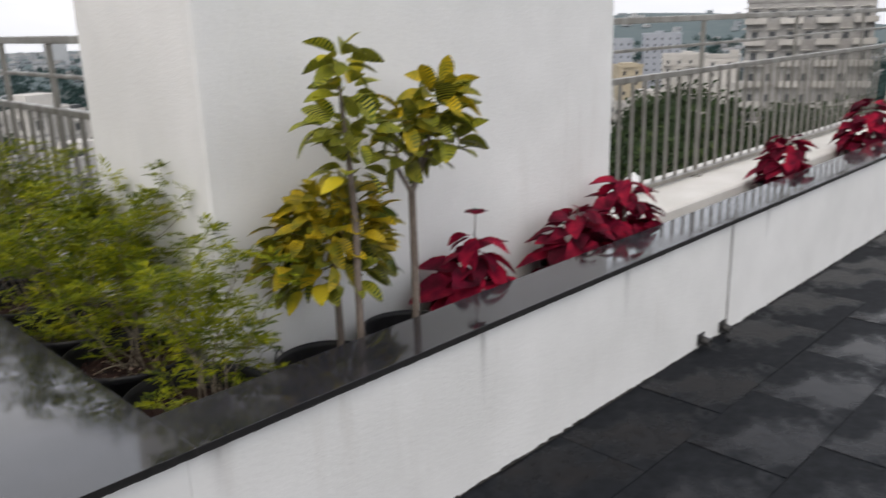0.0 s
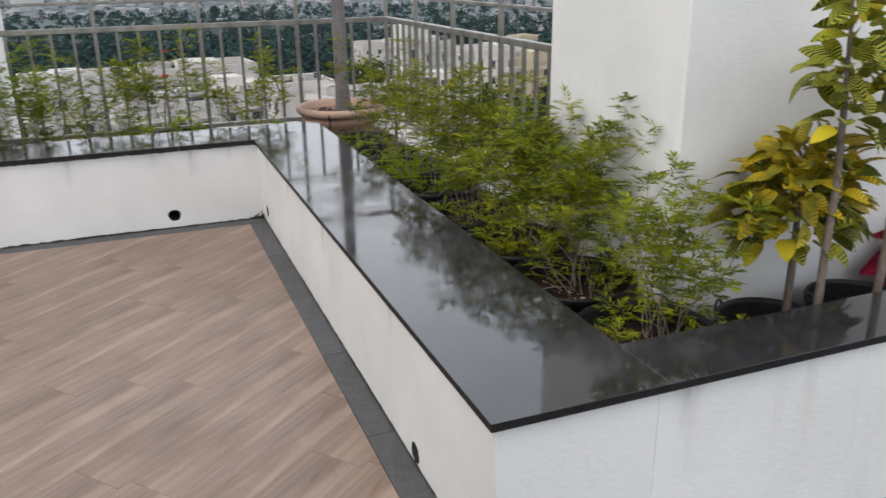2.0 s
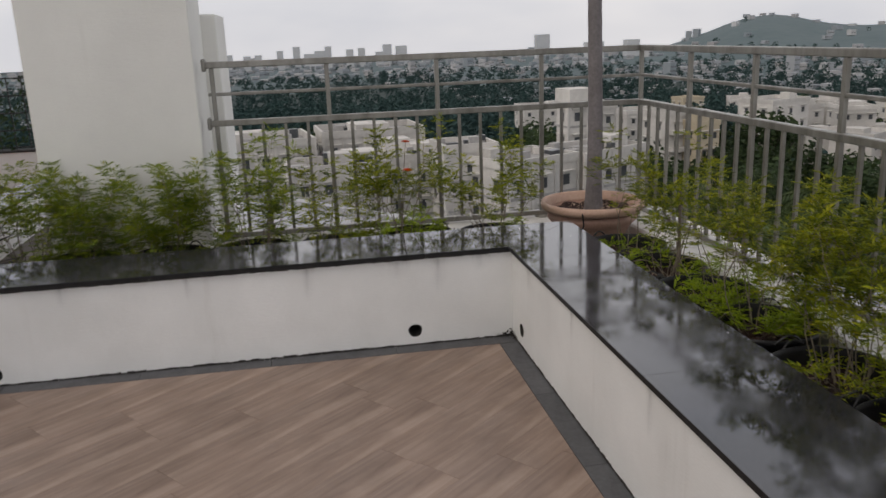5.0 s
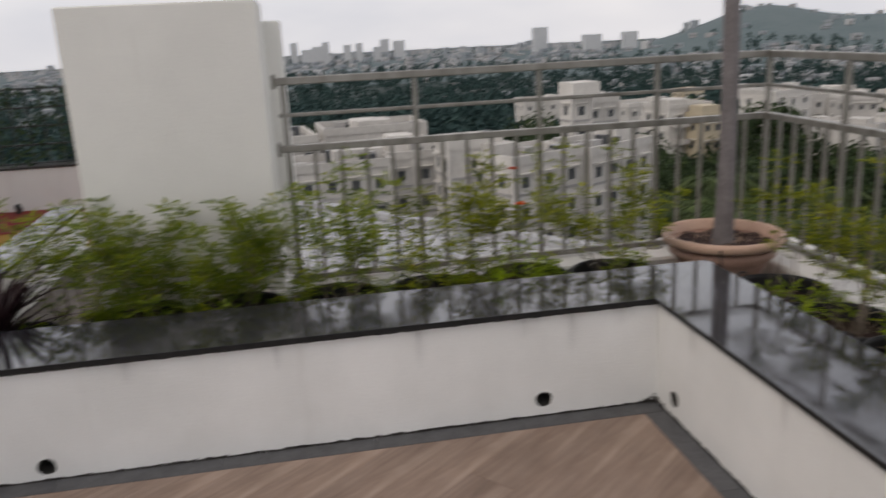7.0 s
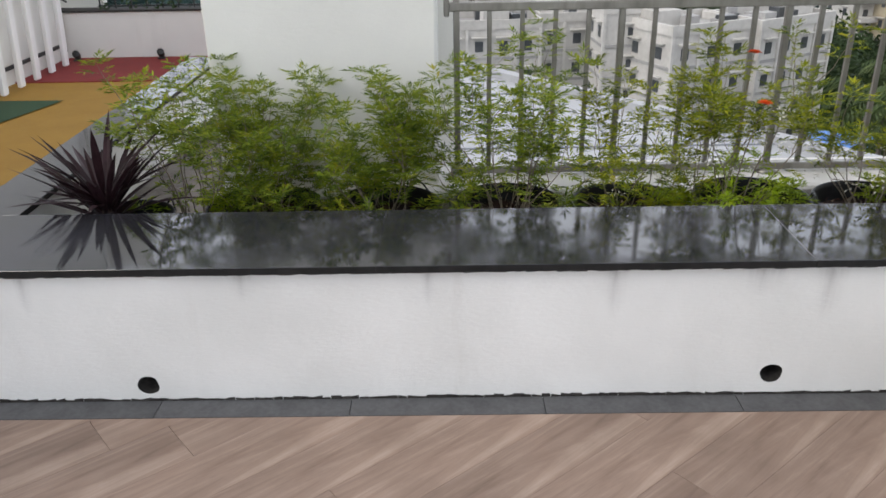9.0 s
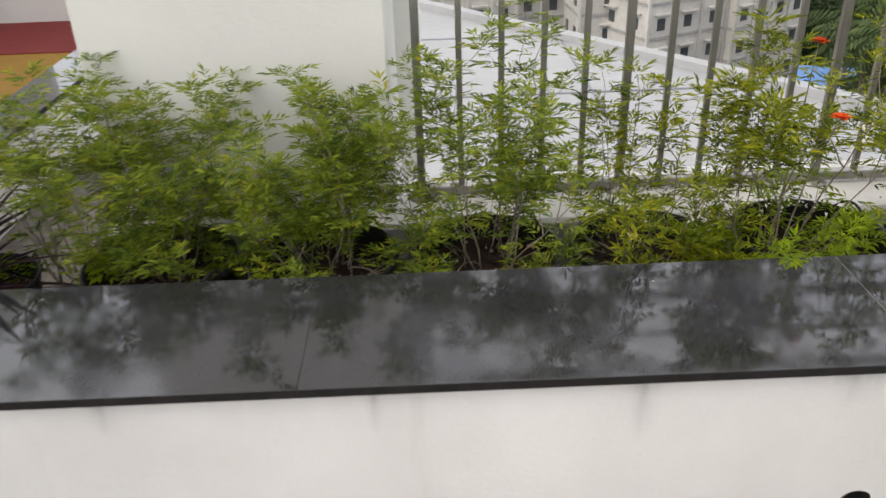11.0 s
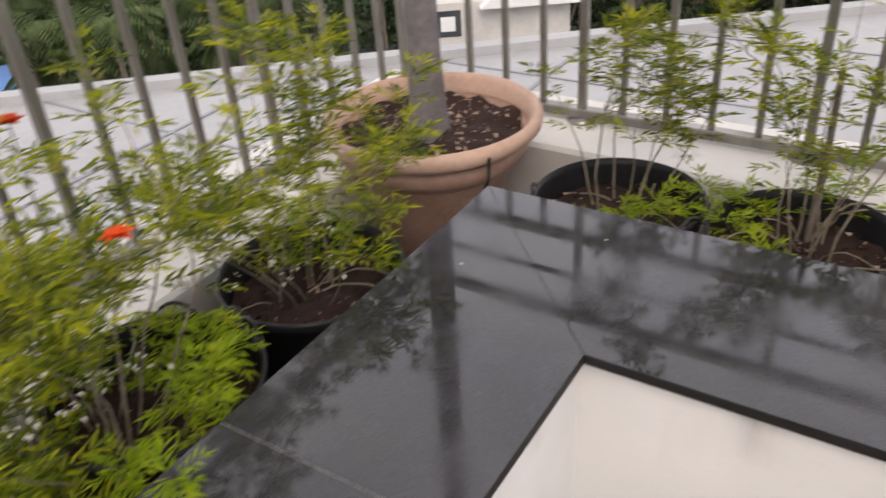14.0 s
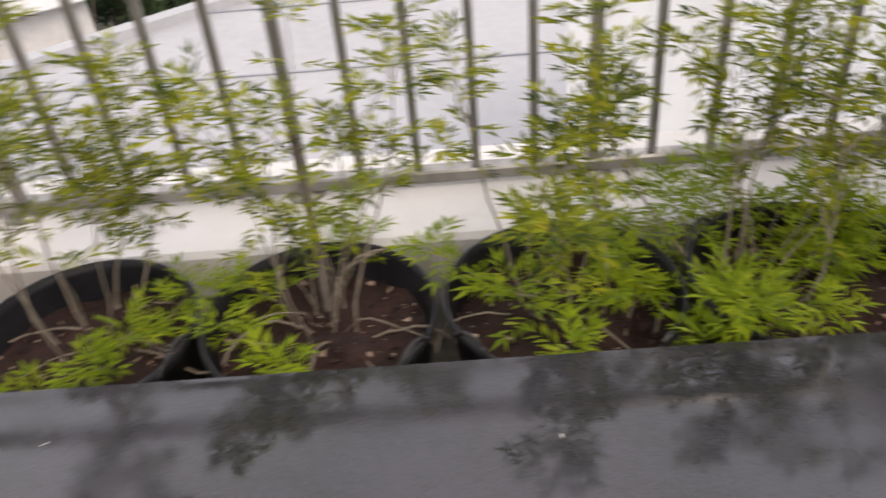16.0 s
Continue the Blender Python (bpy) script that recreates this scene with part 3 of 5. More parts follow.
for x in (2.95, 3.16):
    t = thing("drain_spout", (x, Y_END - 0.002, SLATE_Z + 0.045), "short black drain spout at the wall foot", "pipe", "wall drain spouts")
    bm = lathe_bm([(0.016, 0), (0.020, 0.004), (0.020, 0.05), (0.015, 0.05), (0.014, 0.01)], 16)
    bmesh.ops.rotate(bm, verts=bm.verts, cent=(0, 0, 0), matrix=Matrix.Rotation(radians(100), 3, "X"))
    part("spout", bm, RUBBER, t)
    part("collar", box_bm(-0.03, 0.03, -0.006, 0.0, -0.03, 0.03, 0.003), RUBBER, t)
rnd = random.Random(19)
clods = Heap()
for k in range(70):
    q, z = rnd.random() ** 2 * 0.11, rnd.random() ** 2
    c2 = Vector((-0.006 - q, -0.008 * rnd.random() - 0.002, 0.004 + 0.035 * z * (1 - q / 0.11))) if k % 2 else Vector((-0.008 * rnd.random() - 0.002, -0.006 - q, 0.004 + 0.035 * z * (1 - q / 0.11)))
    r = rnd.uniform(0.004, 0.010)
    clods.add([c2 + Vector((rnd.uniform(-r, r), rnd.uniform(-r, r), rnd.uniform(-r, r))) for _ in range(4)], [(0, 1, 2), (0, 2, 3), (0, 3, 1), (1, 3, 2)])
tagged(new("trim_dirt", clods.mesh("trim_dirt", EDGE_DIRT_SHADE)), "black dirt and moss gathered in the wall corner", "dirt", kind="structure")

# play floor beyond the planter
slab("floor_play", (-5.5, -3.14, 0.02, 5.72, -0.35, -0.03), YELLOW, "yellow rubber play floor", "floor", 0)
slab("floor_red", (-5.5, -2.3, 4.68, 5.716, -0.03, -0.022), RED, "red rubber band of the play floor", "floor", 0)
bm = bmesh.new()
bm.faces.new([bm.verts.new((x, y, -0.022)) for x, y in ((-5.4, 4.05), (-5.4, 2.3), (-4.9, 2.55), (-4.48, 4.03))])
bmesh.ops.recalc_face_normals(bm, faces=bm.faces[:])
tagged(part("floor_green", bm, GREEN, None), "dark green rubber patch of the play floor", "floor", kind="structure")
slab("floor_back", (-3.1, -2.3, 3.12, 5.7, -0.35, -0.034), YELLOW, "yellow rubber play floor behind the pier", "floor", 0)
slab("wall_far", (-5.6, -2.0, 5.72, 5.9, -0.5, 0.40), CREAM, "low cream parapet behind the play floor", "wall")
slab("wall_far_cap", (-5.6, -2.0, 5.70, 5.92, 0.402, 0.42), EDGE_DIRT_SHADE, "thin dark coping on the far parapet", "coping", 0.003)
slab("wall_house_end", (-7.0, -4.82, 5.93, 6.03, -0.5, 3.4), CREAM, "tall white end wall beyond the parapet", "wall")
slab("wall_house", (-5.6, -5.18, -9.0, 5.70, -0.5, 3.4), CREAM, "tall white wall of the stair house", "wall")


# ---- railings ----
def railing(name, length, post_gap, bars, at, turn, label, first=0.0, bracket=False):
    """Steel railing along local x: posts on flanges, square balusters, four rails."""
    t = thing(name, at, label, "railing", "terrace railings", turn=turn)
    h = 1.36 - LEDGE_TOP
    low, mid = 1.03 - LEDGE_TOP, 1.195 - LEDGE_TOP
    for z, w, hh, nm in ((low, 0.036, 0.034, "middle_rail"), (mid, 0.019, 0.019, "thin_rail"), (h, 0.040, 0.036, "handrail"), (0.028, 0.04, 0.03, "bottom_rail")):
        part(nm, box_bm(-0.03 if bracket else 0, length, -w / 2, w / 2, z - hh / 2, z + hh / 2, 0.004), STEEL, t)
    post = bpy.data.meshes.new("post")
    bm = box_bm(-0.0125, 0.0125, -0.0125, 0.0125, 0.004, h - 0.018, 0.003)
    bm.to_mesh(post)
    bm.free()
    post.materials.append(STEEL)
    flange = bpy.data.meshes.new("flange")
    bm = lathe_bm([(0.045, 0.0), (0.045, 0.006), (0.028, 0.012), (0.024, 0.016)], 20)
    bm.to_mesh(flange)
    bm.free()
    flange.materials.append(STEEL)
    bar = bpy.data.meshes.new("baluster")
    bm = box_bm(-0.0092, 0.0092, -0.0092, 0.0092, 0.043, low - 0.017, 0.002)
    bm.to_mesh(bar)
    bm.free()
    bar.materials.append(STEEL)
    x = first - post_gap if first else 0.0
    while x < length + 0.01:
        if x >= first:
            o = part("post", post, None, t)
            o.location = (x, 0, 0)
            part("flange", flange, None, o)
        for i in range(1, bars + 1):
            bx = x + post_gap * i / (bars + 1)
            if 0.03 < bx < length - 0.03:
                o = part("baluster", bar, None, t)
                o.location = (bx, 0, 0)
        x += post_gap
    if bracket:
        for z in (low, h):
            part("bracket", box_bm(-0.05, -0.028, -0.035, 0.035, z - 0.035, z + 0.035, 0.006), STEEL, t)
    return t


railing("railing", RAIL + 1.45, 0.65, 4, (-1.45, 1.14, LEDGE_TOP), 0, "dull steel railing along the planter beside a white pier", 0.0, True)
railing("railing", 2.9, 0.65, 4, (RAIL, 1.14, LEDGE_TOP), -90, "dull steel railing meeting another at the corner", 0.65)
railing("railing", 5.2, 1.5, 10, (3.16, -2.3, LEDGE_TOP), 0, "dull steel railing on a white ledge beyond red plants", 1.5)


# ---- pots ----
def nursery_pot(x, y, z, r, label, group, lower=0.0):
    """A thin-walled black nursery pot with rolled rim, soil and carrying loops."""
    t = thing("nursery_pot", (x, y, z), label, "plant pot", group)
    rnd = random.Random(int(1000 * (x * 7 + y * 13)))
    H = 0.345 - lower + (0.05 - z) + rnd.uniform(-0.015, 0.012)
    part("body", lathe_bm([(r * 0.72, 0), (r * 0.78, 0.03), (r * 0.95, H - 0.03), (r * 0.97, H - 0.028), (r * 1.0, H - 0.008), (r * 0.99, H), (r * 0.965, H), (r * 0.95, H - 0.02), (r * 0.86, H - 0.12)], 36), BLACKPOT, t)
    bm = bmesh.new()
    rings = []
    for k in range(7):
        rr = r * 0.89 * k / 6
        rings.append([bm.verts.new((rr * math.cos(2 * math.pi * i / 28), rr * math.sin(2 * math.pi * i / 28), H - 0.07 + 0.022 * noise.noise(Vector((x * 9 + rr * 14 * math.cos(i / 4.46), y * 9 + rr * 14 * math.sin(i / 4.46), 0))))) for i in range(28)] if k else [bm.verts.new((0, 0, H - 0.065))])
    for k in range(1, 6):
        for i in range(28):
            f = bm.faces.new((rings[k][i], rings[k][(i + 1) % 28], rings[k + 1][(i + 1) % 28], rings[k + 1][i]))
            f.smooth = True
    for i in range(28):
        bm.faces.new((rings[0][0], rings[1][i], rings[1][(i + 1) % 28]))
    part("soil", bm, SOIL, t, "red-brown potting soil")
    chips, clods = Heap(), Heap()
    for i in range(230):
        a, rr = rnd.uniform(0, 6.28), r * 0.86 * math.sqrt(rnd.random())
        pale = i % 4 == 0
        s = rnd.uniform(0.003, 0.010) if pale else rnd.uniform(0.005, 0.017)
        c2 = Vector((rr * math.cos(a), rr * math.sin(a), H - 0.06 + rnd.uniform(-0.006, 0.004)))
        (chips if pale else clods).add([c2 + Vector((rnd.uniform(-s, s), rnd.uniform(-s, s), rnd.uniform(-s, s) * 0.7)) for _ in range(4)], [(0, 1, 2), (0, 2, 3), (0, 3, 1), (1, 3, 2)])
    part("soil_clod", clods.mesh("soil_clod", SOIL), None, t, "dark crumbs of soil")["kind"] = "stuff"
    part("bark_chip", chips.mesh("bark_chip", CHIP), None, t, "pale chips on the soil")["kind"] = "stuff"
    for a0 in (rnd.uniform(0, 3), rnd.uniform(3, 6)):
        pts = [(r * math.cos(a0 + d), r * math.sin(a0 + d), H - 0.012 + 0.035 * math.sin(math.pi * (d + 0.25) / 0.5)) for d in np.linspace(-0.25, 0.25, 9)]
        v, f = tube(pts, 0.004, 6)
        part("handle_loop", mesh_of("handle_loop", v, f, RUBBER, True), None, t, "black wire carrying loop")
    return H


A_POTS = [(0.672, 0.185 - 0.431 * k) for k in range(8)]
B_POTS = [(0.075 - 0.45 * k, 0.672) for k in range(6)]
C_POTS = [(1.12, -2.853), (1.85, -2.853), (2.52, -2.853), (2.9, -2.853), (4.78, -2.853), (6.3, -2.853)]


# ---- shrubs ----
def feathery_shrub(x, y, z, height, spread, seed, label, group, stems_n=8, branch=3, low=3, flowers=0, seeds=0, material=None, blooms=(), bare=0.42, sprig=(0.2, 0.36), sprig_material=None):
    """A marigold-like shrub: thin bare stems that branch above and carry tufts of divided leaves."""
    rnd = random.Random(seed)
    t = thing("flowering_shrub", (x, y, z), label, "shrub", group)
    wood, leaves, tufts, fresh = Heap(), Heap(), Heap(), Heap()
    target = [leaves]
    up = Vector((0, 0, 1))

    def compound(base, d, size):
        d = d.normalized()
        side = d.cross(up)
        side = side.normalized() if side.length > 1e-3 else Vector((1, 0, 0))
        for i in range(4):
            t0 = (i + 0.9) / 4.2
            p = base + d * (size * t0) - up * (size * 0.2 * t0 * t0)
            for s in (-1, 1):
                a = d * rnd.uniform(0.7, 1.1) + side * s * rnd.uniform(0.55, 0.95) + up * rnd.uniform(-0.45, 0.2)
                target[0].add(*blade(p, a, up + side * rnd.uniform(-0.7, 0.7), size * rnd.uniform(0.40, 0.60), size * rnd.uniform(0.085, 0.135)))
        target[0].add(*blade(base + d * size * 0.9 - up * size * 0.18, d - up * 0.25, up, size * 0.6, size * 0.14))

    def shoot(p, d, length, r, depth, bare):
        pts, steps = [p.copy()], 7
        for i in range(steps):
            d = (d + Vector((rnd.uniform(-0.25, 0.25), rnd.uniform(-0.25, 0.25), rnd.uniform(-0.05, 0.22)))).normalized()
            p = p + d * (length / steps)
            pts.append(p.copy())
            if i / steps < bare:
                continue
            if depth == 0 and rnd.random() < branch * 0.2:
                out = Vector((rnd.uniform(-1, 1), rnd.uniform(-1, 1), rnd.uniform(0.0, 0.7))).normalized()
                shoot(p.copy(), (d * 0.5 + out).normalized(), length * rnd.uniform(0.22, 0.42), r * 0.6, 1, 0.3)
            a = rnd.uniform(0, 6.28)
            for s in (0, math.pi):
                o = Vector((math.cos(a + s), math.sin(a + s), rnd.uniform(0.1, 0.7)))
                compound(p, o, rnd.uniform(0.042, 0.074))
        for k in range(5):
            a = k * 1.26 + rnd.uniform(0, 0.5)
            compound(p, Vector((math.cos(a), math.sin(a), 0)) + d * rnd.uniform(0.4, 1.4), rnd.uniform(0.04, 0.068))
        v, f = tube(pts, [r * (1 - 0.7 * i / steps) for i in range(steps + 1)], 5)
        wood.add(v, f)
        return p

    tips = []
    for i in range(stems_n):
        a = 2 * math.pi * (i + rnd.uniform(-0.35, 0.35)) / stems_n
        rr, lean = rnd.uniform(0.01, 0.09), rnd.uniform(0.05, 0.7) * spread
        d = Vector((math.cos(a) * lean, math.sin(a) * lean, 1)).normalized()
        tips.append(shoot(Vector((rr * math.cos(a), rr * math.sin(a), -0.02)), d, height * rnd.uniform(0.6, 1.05), rnd.uniform(0.002, 0.0035), 0, bare))
    target[0] = fresh
    for i in range(low):
        a, rr = rnd.uniform(0, 6.28), rnd.uniform(0.04, 0.12)
        shoot(Vector((rr * math.cos(a), rr * math.sin(a), -0.015)), Vector((math.cos(a), math.sin(a), 0.5)), height * rnd.uniform(*sprig), 0.002, 1, 0.25)
    for i in range(10):
        a, rr = rnd.uniform(0, 6.28), rnd.uniform(0.0, 0.10)
        p, d, pts = Vector((rr * math.cos(a), rr * math.sin(a), -0.012)), Vector((math.cos(a), math.sin(a), rnd.uniform(0.4, 1.3))), []
        for k in range(9):
            pts.append(p.copy())
            d = (d + Vector((rnd.uniform(-0.4, 0.4), rnd.uniform(-0.4, 0.4), -0.2))).normalized()
            p = p + d * 0.027
            p.z = max(p.z, -0.004)
        wood.add(*tube(pts, rnd.uniform(0.0016, 0.003), 5))
    target[0] = leaves
    for i in range(flowers):
        p = Vector(blooms[i])
        wood.add(*tube([Vector((p.x * 0.3, p.y * 0.3, 0)), p * 0.55 + Vector((0.01, 0, 0.02)), p], [0.003, 0.0025, 0.0015], 5))
        for k in range(6):
            a = k * 1.05
            compound(p * 0.9, Vector((math.cos(a), math.sin(a), rnd.uniform(0, 0.5))), 0.06)
        petals = Heap()
        for k in range(18):
            a = 2.4 * k
            petals.add(*blade(p, Vector((math.cos(a), math.sin(a), 0.15 + 0.06 * k)), up, 0.03 - 0.0007 * k, 0.018))
        part("flower", petals.mesh("flower", FLOWER), None, t, "small orange-red flower")
    for i in range(seeds):
        p = tips[i % len(tips)] * rnd.uniform(0.45, 0.85) + Vector((rnd.uniform(-0.12, 0.12), rnd.uniform(-0.1, 0.1), 0))
        for k in range(8):
            tufts.add(*blade(p + Vector((rnd.gauss(0, 0.016), rnd.gauss(0, 0.016), rnd.gauss(0, 0.012))), Vector((rnd.uniform(-1, 1), rnd.uniform(-1, 1), rnd.uniform(-1, 1))), up, 0.012, 0.008))
    part("branchwork", wood.mesh("branchwork", STEM, True), None, t, "thin tan branching stems")
    part("foliage", leaves.mesh("foliage", material or FEATHER), None, t)["kind"] = "stuff"
    part("low_sprig", fresh.mesh("low_sprig", sprig_material or FRESH), None, t, "bright fresh green sprigs over the soil")["kind"] = "stuff"
    if seeds:
        part("seed_tuft", tufts.mesh("seed_tuft", SEED), None, t, "dry whitish seed tufts")["kind"] = "stuff"
    return t


FLOOR_Z, BACK_Z = 0.05, 0.006
a_heights = [0.52, 0.56, 0.54, 0.54, 0.56, 0.52, 0.53, 0.52]
for i, (x, y) in enumerate(A_POTS):
    H = nursery_pot(x, y, FLOOR_Z, 0.212, "black plastic nursery pot in the planter trough", "nursery pots")
    feathery_shrub(x + 0.05, y + (0.10 if i == 3 else 0), FLOOR_Z + H - 0.068, a_heights[i], 0.8 if i < 6 else 0.65, 40 + i, "sparse leafy shrub with feathery yellow-green leaves" if i < 3 or i > 6 else "bushy shrub with feathery yellow-green leaves", "feathery shrubs", (7, 7, 6, 9, 16, 16, 9, 8)[i], (2, 2, 2, 3, 4, 4, 3, 3)[i], (4, 5, 6, 22, 7, 7, 6, 7)[i], bare=(0.42, 0.42, 0.42, 0.35, 0.3, 0.28, 0.22, 0.2)[i], sprig=(0.22, 0.42), sprig_material=FEATHER if i > 3 else None)
b_heights = [0.55, 0.57, 0.50, 0.52, 0.48, 0.50]
for i, (x, y) in enumerate(B_POTS):
    H = nursery_pot(x, y, BACK_Z, 0.212, "black plastic nursery pot in the planter trough", "nursery pots")
    feathery_shrub(x - (0.12 if i == 1 else 0), y + (0.0 if i == 1 else 0.03), BACK_Z + H - 0.068, b_heights[i], 1.25 if i == 0 else 1.15, 70 + i, "feathery green shrub with an orange-red flower" if i < 2 else "feathery green shrub beside the steel railing", "feathery shrubs", (11, 10, 8, 14, 14, 14)[i], (3, 3, 3, 3, 3, 3)[i], (3, 15, 14, 12, 12, 12)[i], 2 if i == 1 else 0, 22 if i < 3 else 0, FEATHER_GREEN if i > 2 else None, ((0.06, -0.15, 0.45), (0.09, 0.09, 0.57)), (0.4, 0.35, 0.3, 0.15, 0.12, 0.12)[i], ((0.2, 0.36), (0.25, 0.5), (0.25, 0.5), (0.3, 0.6), (0.3, 0.62), (0.3, 0.62))[i], FEATHER_GREEN if i > 2 else FEATHER if i == 2 else None)
feathery_shrub(-2.46, 0.76, BACK_Z + 0.31, 0.55, 0.8, 91, "feathery green shrub beside a white pier", "feathery shrubs", 13, 3, 6, material=FEATHER_GREEN)

# corner pot with the palm
t = thing("terracotta_pot", (0.685, 0.732, FLOOR_Z), "large faded terracotta-coloured pot with a thick rim", "plant pot")
RZ = 0.508 - FLOOR_Z
part("body", lathe_bm([(0.15, 0), (0.155, 0.01), (0.200, 0.27), (0.252, RZ - 0.07), (0.262, RZ - 0.05), (0.262, RZ - 0.1), (0.22, RZ - 0.14)], 56), TERRA, t)
part("rim", lathe_bm([(0.260, RZ - 0.055), (0.284, RZ - 0.05), (0.300, RZ - 0.034), (0.303, RZ - 0.015), (0.297, RZ), (0.285, RZ + 0.003), (0.273, RZ - 0.008), (0.264, RZ - 0.05)], 64, False), RIMPALE, t, "thick rolled pale rim")
bm = bmesh.new()
grid = {}
for k in range(9):
    for i in range(36):
        rr, a = 0.262 * k / 8, 2 * math.pi * i / 36
        grid[k, i] = bm.verts.new((rr * math.cos(a), rr * math.sin(a), RZ - 0.062 + 0.03 * noise.noise(Vector((rr * 16 * math.cos(a) + 3, rr * 16 * math.sin(a), 1.7)))))
for k in range(1, 8):
    for i in range(36):
        bm.faces.new((grid[k, i], grid[k, (i + 1) % 36], grid[k + 1, (i + 1) % 36], grid[k + 1, i])).smooth = True
for i in range(36):
    bm.faces.new((grid[0, 0], grid[1, i], grid[1, (i + 1) % 36]))
part("soil", bm, SOIL, t, "red-brown crumbly soil")
rnd = random.Random(5)
chips = Heap()
for i in range(260):
    a, rr = rnd.uniform(0, 6.28), 0.245 * math.sqrt(rnd.random())
    s = rnd.uniform(0.003, 0.012)
    c2 = Vector((rr * math.cos(a), rr * math.sin(a), RZ - 0.05 + rnd.uniform(-0.004, 0.012)))
    chips.add([c2 + Vector((rnd.uniform(-s, s), rnd.uniform(-s, s), rnd.uniform(-s, s) * 0.6)) for _ in range(4)], [(0, 1, 2), (0, 2, 3), (0, 3, 1), (1, 3, 2)])
part("bark_chip", chips.mesh("bark_chip", [CHIP]), None, t, "pale bark chips on the soil")["kind"] = "stuff"
pts = [(0.30 * math.cos(a), 0.30 * math.sin(a), z) for a, z in ((-2.1, RZ - 0.02), (-2.08, RZ - 0.09), (-2.2, RZ - 0.17), (-2.35, RZ - 0.24))]
pts = [((0.307 - 0.05 * i / 3) * p[0] / 0.30, (0.307 - 0.05 * i / 3) * p[1] / 0.30, p[2]) for i, p in enumerate(pts)]
v, f = tube(pts, 0.0045, 6)
part("irrigation_tube", mesh_of("irrigation_tube", v, f, RUBBER, True), None, t, "thin dark tube over the rim")

palm = thing("palm_tree", (0.70, 0.752, FLOOR_Z + RZ - 0.08), "young palm with a smooth grey trunk in a pot", "palm")
pts, rad = [], []
for i in range(64):
    z = 2.88 * i / 63
    pts.append((0.006 * math.sin(z * 3), 0.008 * z, z))
    rad.append(0.0425 + 0.020 * math.exp(-z * 9) - 0.003 * z + (0.0012 if i % 3 == 0 else 0))
v, f = tube(pts, rad, 20)
part("trunk", mesh_of("trunk", v, f, PALMBARK, True), None, palm, "smooth grey ringed trunk")
v, f = tube([(0.0, 0.022, 2.87), (0, 0.024, 2.96), (0, 0.026, 3.22), (0, 0.027, 3.3)], [0.037, 0.042, 0.03, 0.014], 16)
part("crownshaft", mesh_of("crownshaft", v, f, PALM, True), None, palm, "yellow-green crownshaft")
rnd = random.Random(11)
for i in range(7):
    a = 2 * math.pi * i / 7 + rnd.uniform(-0.2, 0.2)
    h = Heap()
    p, d = Vector((0, 0.026, 3.22)), Vector((math.cos(a) * 0.75, math.sin(a) * 0.75, 1.0)).normalized()
    L, steps, pts = rnd.uniform(0.75, 0.95), 18, []
    for k in range(steps + 1):
        pts.append(p.copy())
        p = p + d * (L / steps)
        d = (d + Vector((math.cos(a) * 0.06, math.sin(a) * 0.06, -0.145))).normalized()
        side = d.cross(Vector((0, 0, 1))).normalized()
        if k > 2:
            for s in (-1, 1):
                h.add(*leaf(pts[-1], side * s + d * 0.7 + Vector((0, 0, -0.25)), Vector((0, 0, 1)), 0.30 * math.sin(math.pi * (k + 1) / (steps + 3)) + 0.05, 0.022, 0.35, 3)[:2])
    v, f = tube(pts, [0.008 * (1 - 0.8 * k / steps) for k in range(len(pts))], 5)
    h.add(v, f)
    part("frond", h.mesh("frond", PALM), None, palm)

# red-leaved and croton plants of the side planter
def croton(x, y, z, crowns, stems, seed, label):
    """Bare stems under whorls of broad mottled leaves; heights are above the deck."""
    rnd = random.Random(seed)
    t = thing("croton_plant", (x, y, z), label, "shrub")
    for pts, radii in stems:
        v, f = tube([Vector((px - x, py, pz - z)) for px, py, pz in pts], radii, 8)
        part("stem", mesh_of("stem", v, f, GREYSTEM, True), None, t, "bare grey-brown stem")
    heaps = {}
    for (cx, cz), (rx, rz), count, size, material in crowns:
        h = heaps.setdefault(material.name, (Heap(), material))[0]
        for i in range(count):
            a = i * 2.39996 + rnd.uniform(-0.3, 0.3)
            k = 1 - 1.65 * (i + 0.5) / count
            rr = math.sqrt(1 - k * k)
            d = Vector((rr * math.cos(a), rr * math.sin(a), k))
            q = rnd.uniform(0.35, 0.6)
            p = Vector((cx - x + d.x * rx * q, d.y * rx * q * 0.5, cz - z + k * rz * 0.62))
            s = size * rnd.uniform(0.75, 1.15)
            aim = Vector((d.x + rnd.uniform(-0.35, 0.35), d.y * 0.8 + rnd.uniform(-0.3, 0.3), 0.15 + 0.75 * k + rnd.uniform(-0.4, 0.45)))
            v, f, uv = leaf(p, aim, Vector((rnd.uniform(-0.8, 0.8), rnd.uniform(-0.8, 0.8), 1)), s, s * rnd.uniform(0.48, 0.66), rnd.uniform(0.2, 0.6), 6, "broad")
            h.add(v, f, uv)
    for h, material in heaps.values():
        part("foliage", h.mesh("foliage", material, True), None, t)["kind"] = "stuff"
    return t


x, y = C_POTS[0]
H = nursery_pot(x, y, FLOOR_Z, 0.165, "black nursery pot behind the granite coping", "nursery pots", 0.05)
zc = FLOOR_Z + H - 0.07
